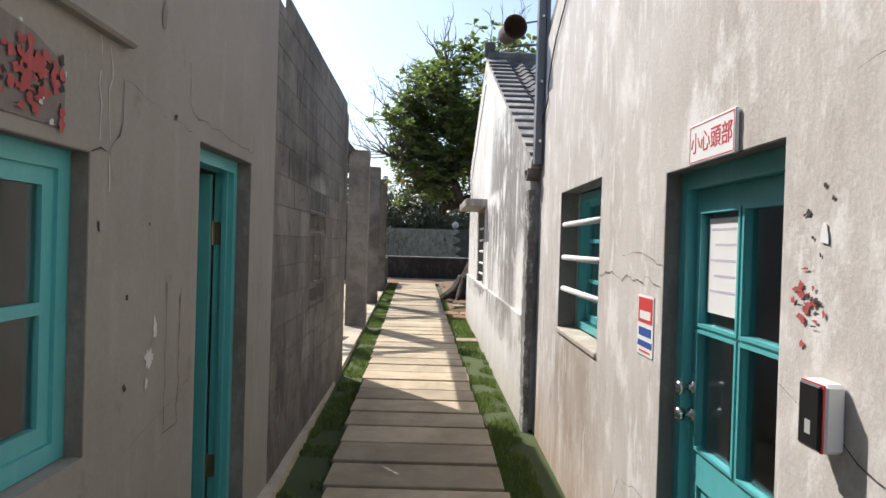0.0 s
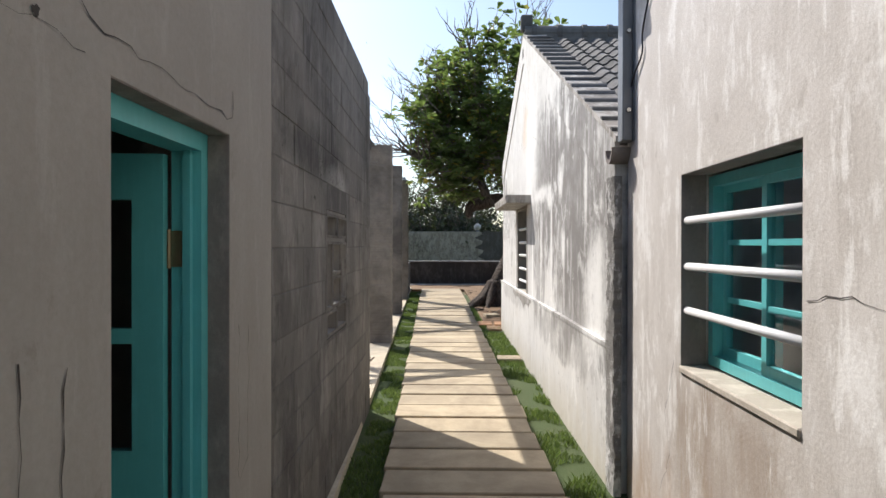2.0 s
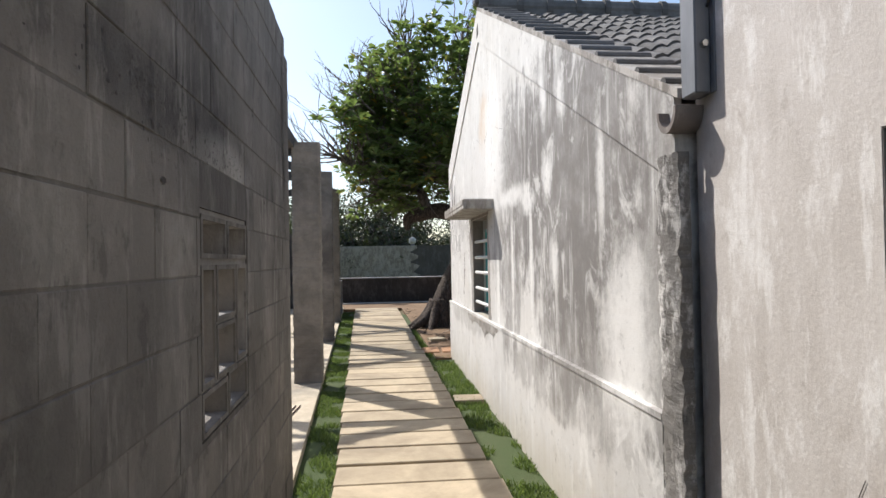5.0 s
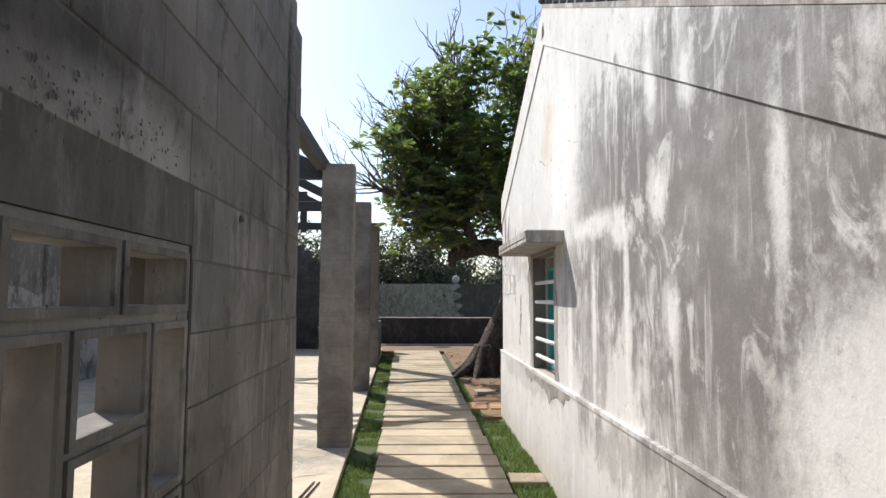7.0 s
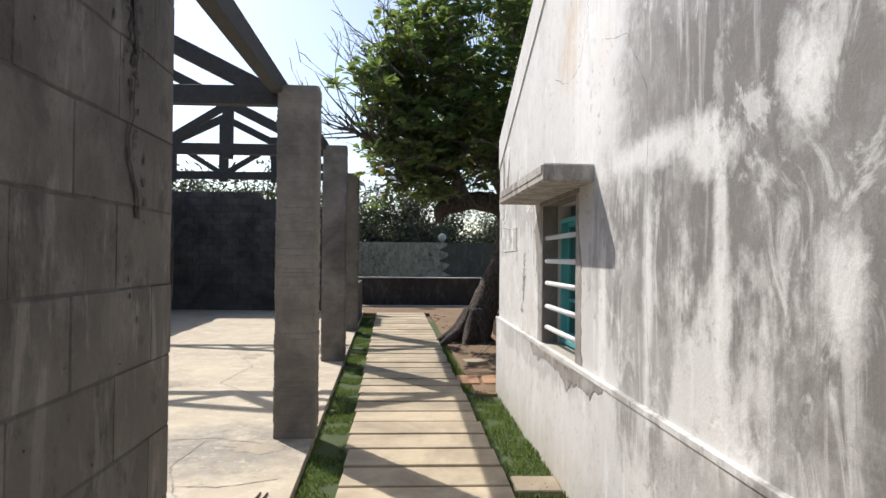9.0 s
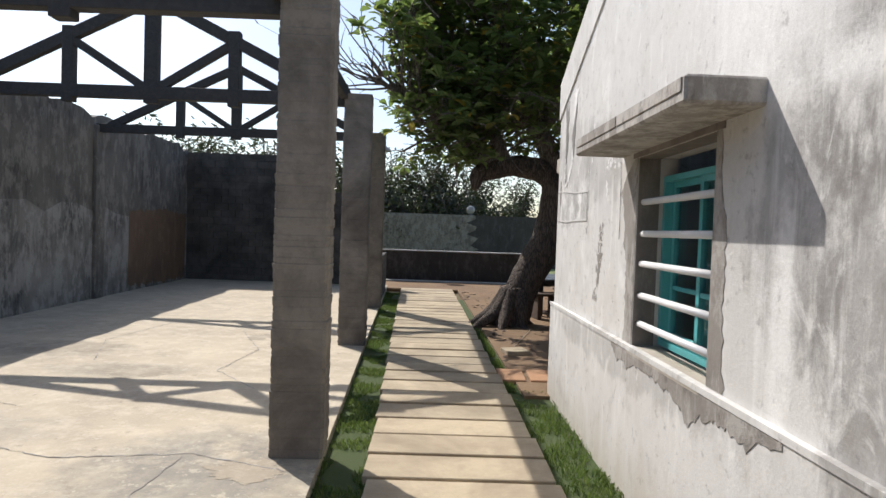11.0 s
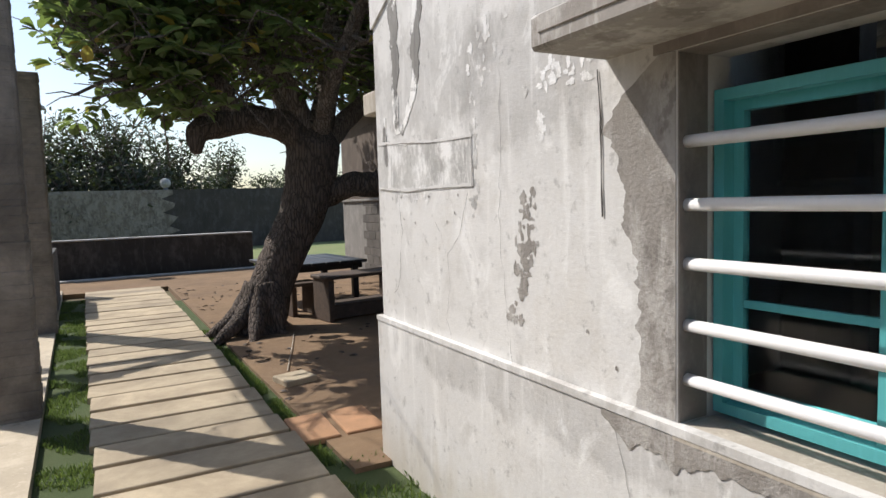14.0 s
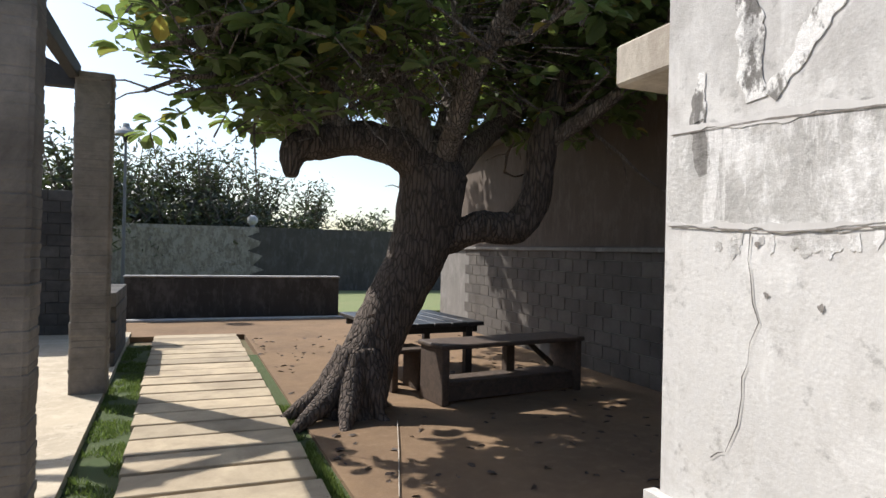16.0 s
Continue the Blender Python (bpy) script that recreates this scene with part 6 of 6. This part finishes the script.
for x, y, h, w, s, dn in ((-3.4, 38.5, 5.6, 2.0, 1, 2.2), (-1.0, 39, 5.9, 2.1, 2, 2.2), (1.0, 40, 5.2, 1.9, 3, 1.8), (-6.5, 39, 5.4, 2.4, 4, 2), (3.9, 41, 4.9, 1.1, 5, 0.8), (6.8, 42, 3.4, 1.6, 6, 1.2),
                          (-10, 40, 5.6, 2.6, 7, 2), (-14, 41, 6, 3, 8, 2), (-12, 31, 5.2, 2.4, 9, 2), (-9.5, 29.5, 4.9, 2.0, 10, 1.8), (-6.3, 29, 5.0, 1.8, 11, 1.6), (-3.9, 31, 4.6, 1.6, 12, 1.6), (-18, 36, 6, 3, 13, 2), (11, 44, 4, 2.2, 14, 1.2), (-2.2, 37.6, 3.6, 1.6, 15, 1.6), (0.2, 37.8, 3.7, 1.7, 16, 1.6), (2.2, 38.2, 3.3, 1.4, 17, 1.4)):
    far_tree(x, y, h, w, s, dn)

# ---- pieces of walls, roofs and paths ----
path = thing("plank_path", pose(0, 0, 0), "cement slab path of even cross pieces", "path", kind="structure")
rng = random.Random(91)
y = -3.145
while y < 24.0:
    l = 0.441
    xa, xb = path_left(y + l / 2) + rng.uniform(-0.012, 0.012), path_right(y + l / 2) + rng.uniform(-0.012, 0.012)
    part("slab", bm_box(xa, xb, y + 0.022 + rng.uniform(-0.007, 0.007), y + l - 0.025 + rng.uniform(-0.007, 0.007), -0.11, 0.008 + rng.uniform(-0.006, 0.004), bev=0.006), M_PLANK, path)
    y += l
block_full = mesh_of("block", bm_box(-0.0035, 0.3955, -0.0095, 0.0, 0, 0.194, bev=0.003), M_BLOCK)


def blocks_on(parent, x0, x1, z0, z1, holes, material, full, length=0.4, rise=0.2, seed=0, tops=None, y=0.0):
    rng = random.Random(seed)
    r = 0
    z = z0
    while z < z1 - 0.05:
        x = x0 - (length / 2 if r % 2 else 0)
        while x < x1 - 0.02:
            a, c = max(x, x0), min(x + length, x1)
            spans = [(a, c)]
            for h in holes:
                if z + rise > h[2] + 0.02 and z < h[3] - 0.02:
                    spans = [s for q in spans for s in ((q[0], min(q[1], h[0])), (max(q[0], h[1]), q[1])) if s[1] - s[0] > 0.03]
            if tops and z + rise > tops((a + c) / 2) + 0.03:
                spans = []
            for a, c in spans:
                off = rng.uniform(-0.0025, 0.002)
                if c - a > length - 0.01:
                    ob = new("block", full)
                    ob.parent, ob.matrix_basis = parent, pose(a + 0.004, y + off, z + 0.003)
                else:
                    part("block", bm_box(a + 0.0005, c - 0.0005, -0.0095, 0.0, z + 0.003, min(z + rise, z1) - 0.003), material, parent, m=pose(0, y + off, 0))
            x += length
        z += rise
        r += 1


blocks_on(wall_k, 0, LK, -0.02, 3.06, [HOLE], M_BLOCK, block_full, seed=1)
block_dark = mesh_of("block", bm_box(0, 0.392, -0.012, 0.01, 0, 0.192, bev=0.006), M_BLOCKD)
blocks_on(hall_n, 0, 5.55, 0.0, 3.6, [], M_BLOCKD, block_dark, seed=2, tops=lambda x: next((h for a, c, h in STEPS if a <= x <= c), 2.6))
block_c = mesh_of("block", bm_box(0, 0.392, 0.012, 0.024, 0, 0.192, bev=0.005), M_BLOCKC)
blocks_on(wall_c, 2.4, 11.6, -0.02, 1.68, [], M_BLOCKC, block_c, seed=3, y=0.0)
for x, yy, z in ROOF_TILES:
    ob = new("roof_tile", tile_me)
    ob.parent, ob.matrix_basis = roof, pose(x, yy, z, 0, -math.degrees(SLOPE), 0)
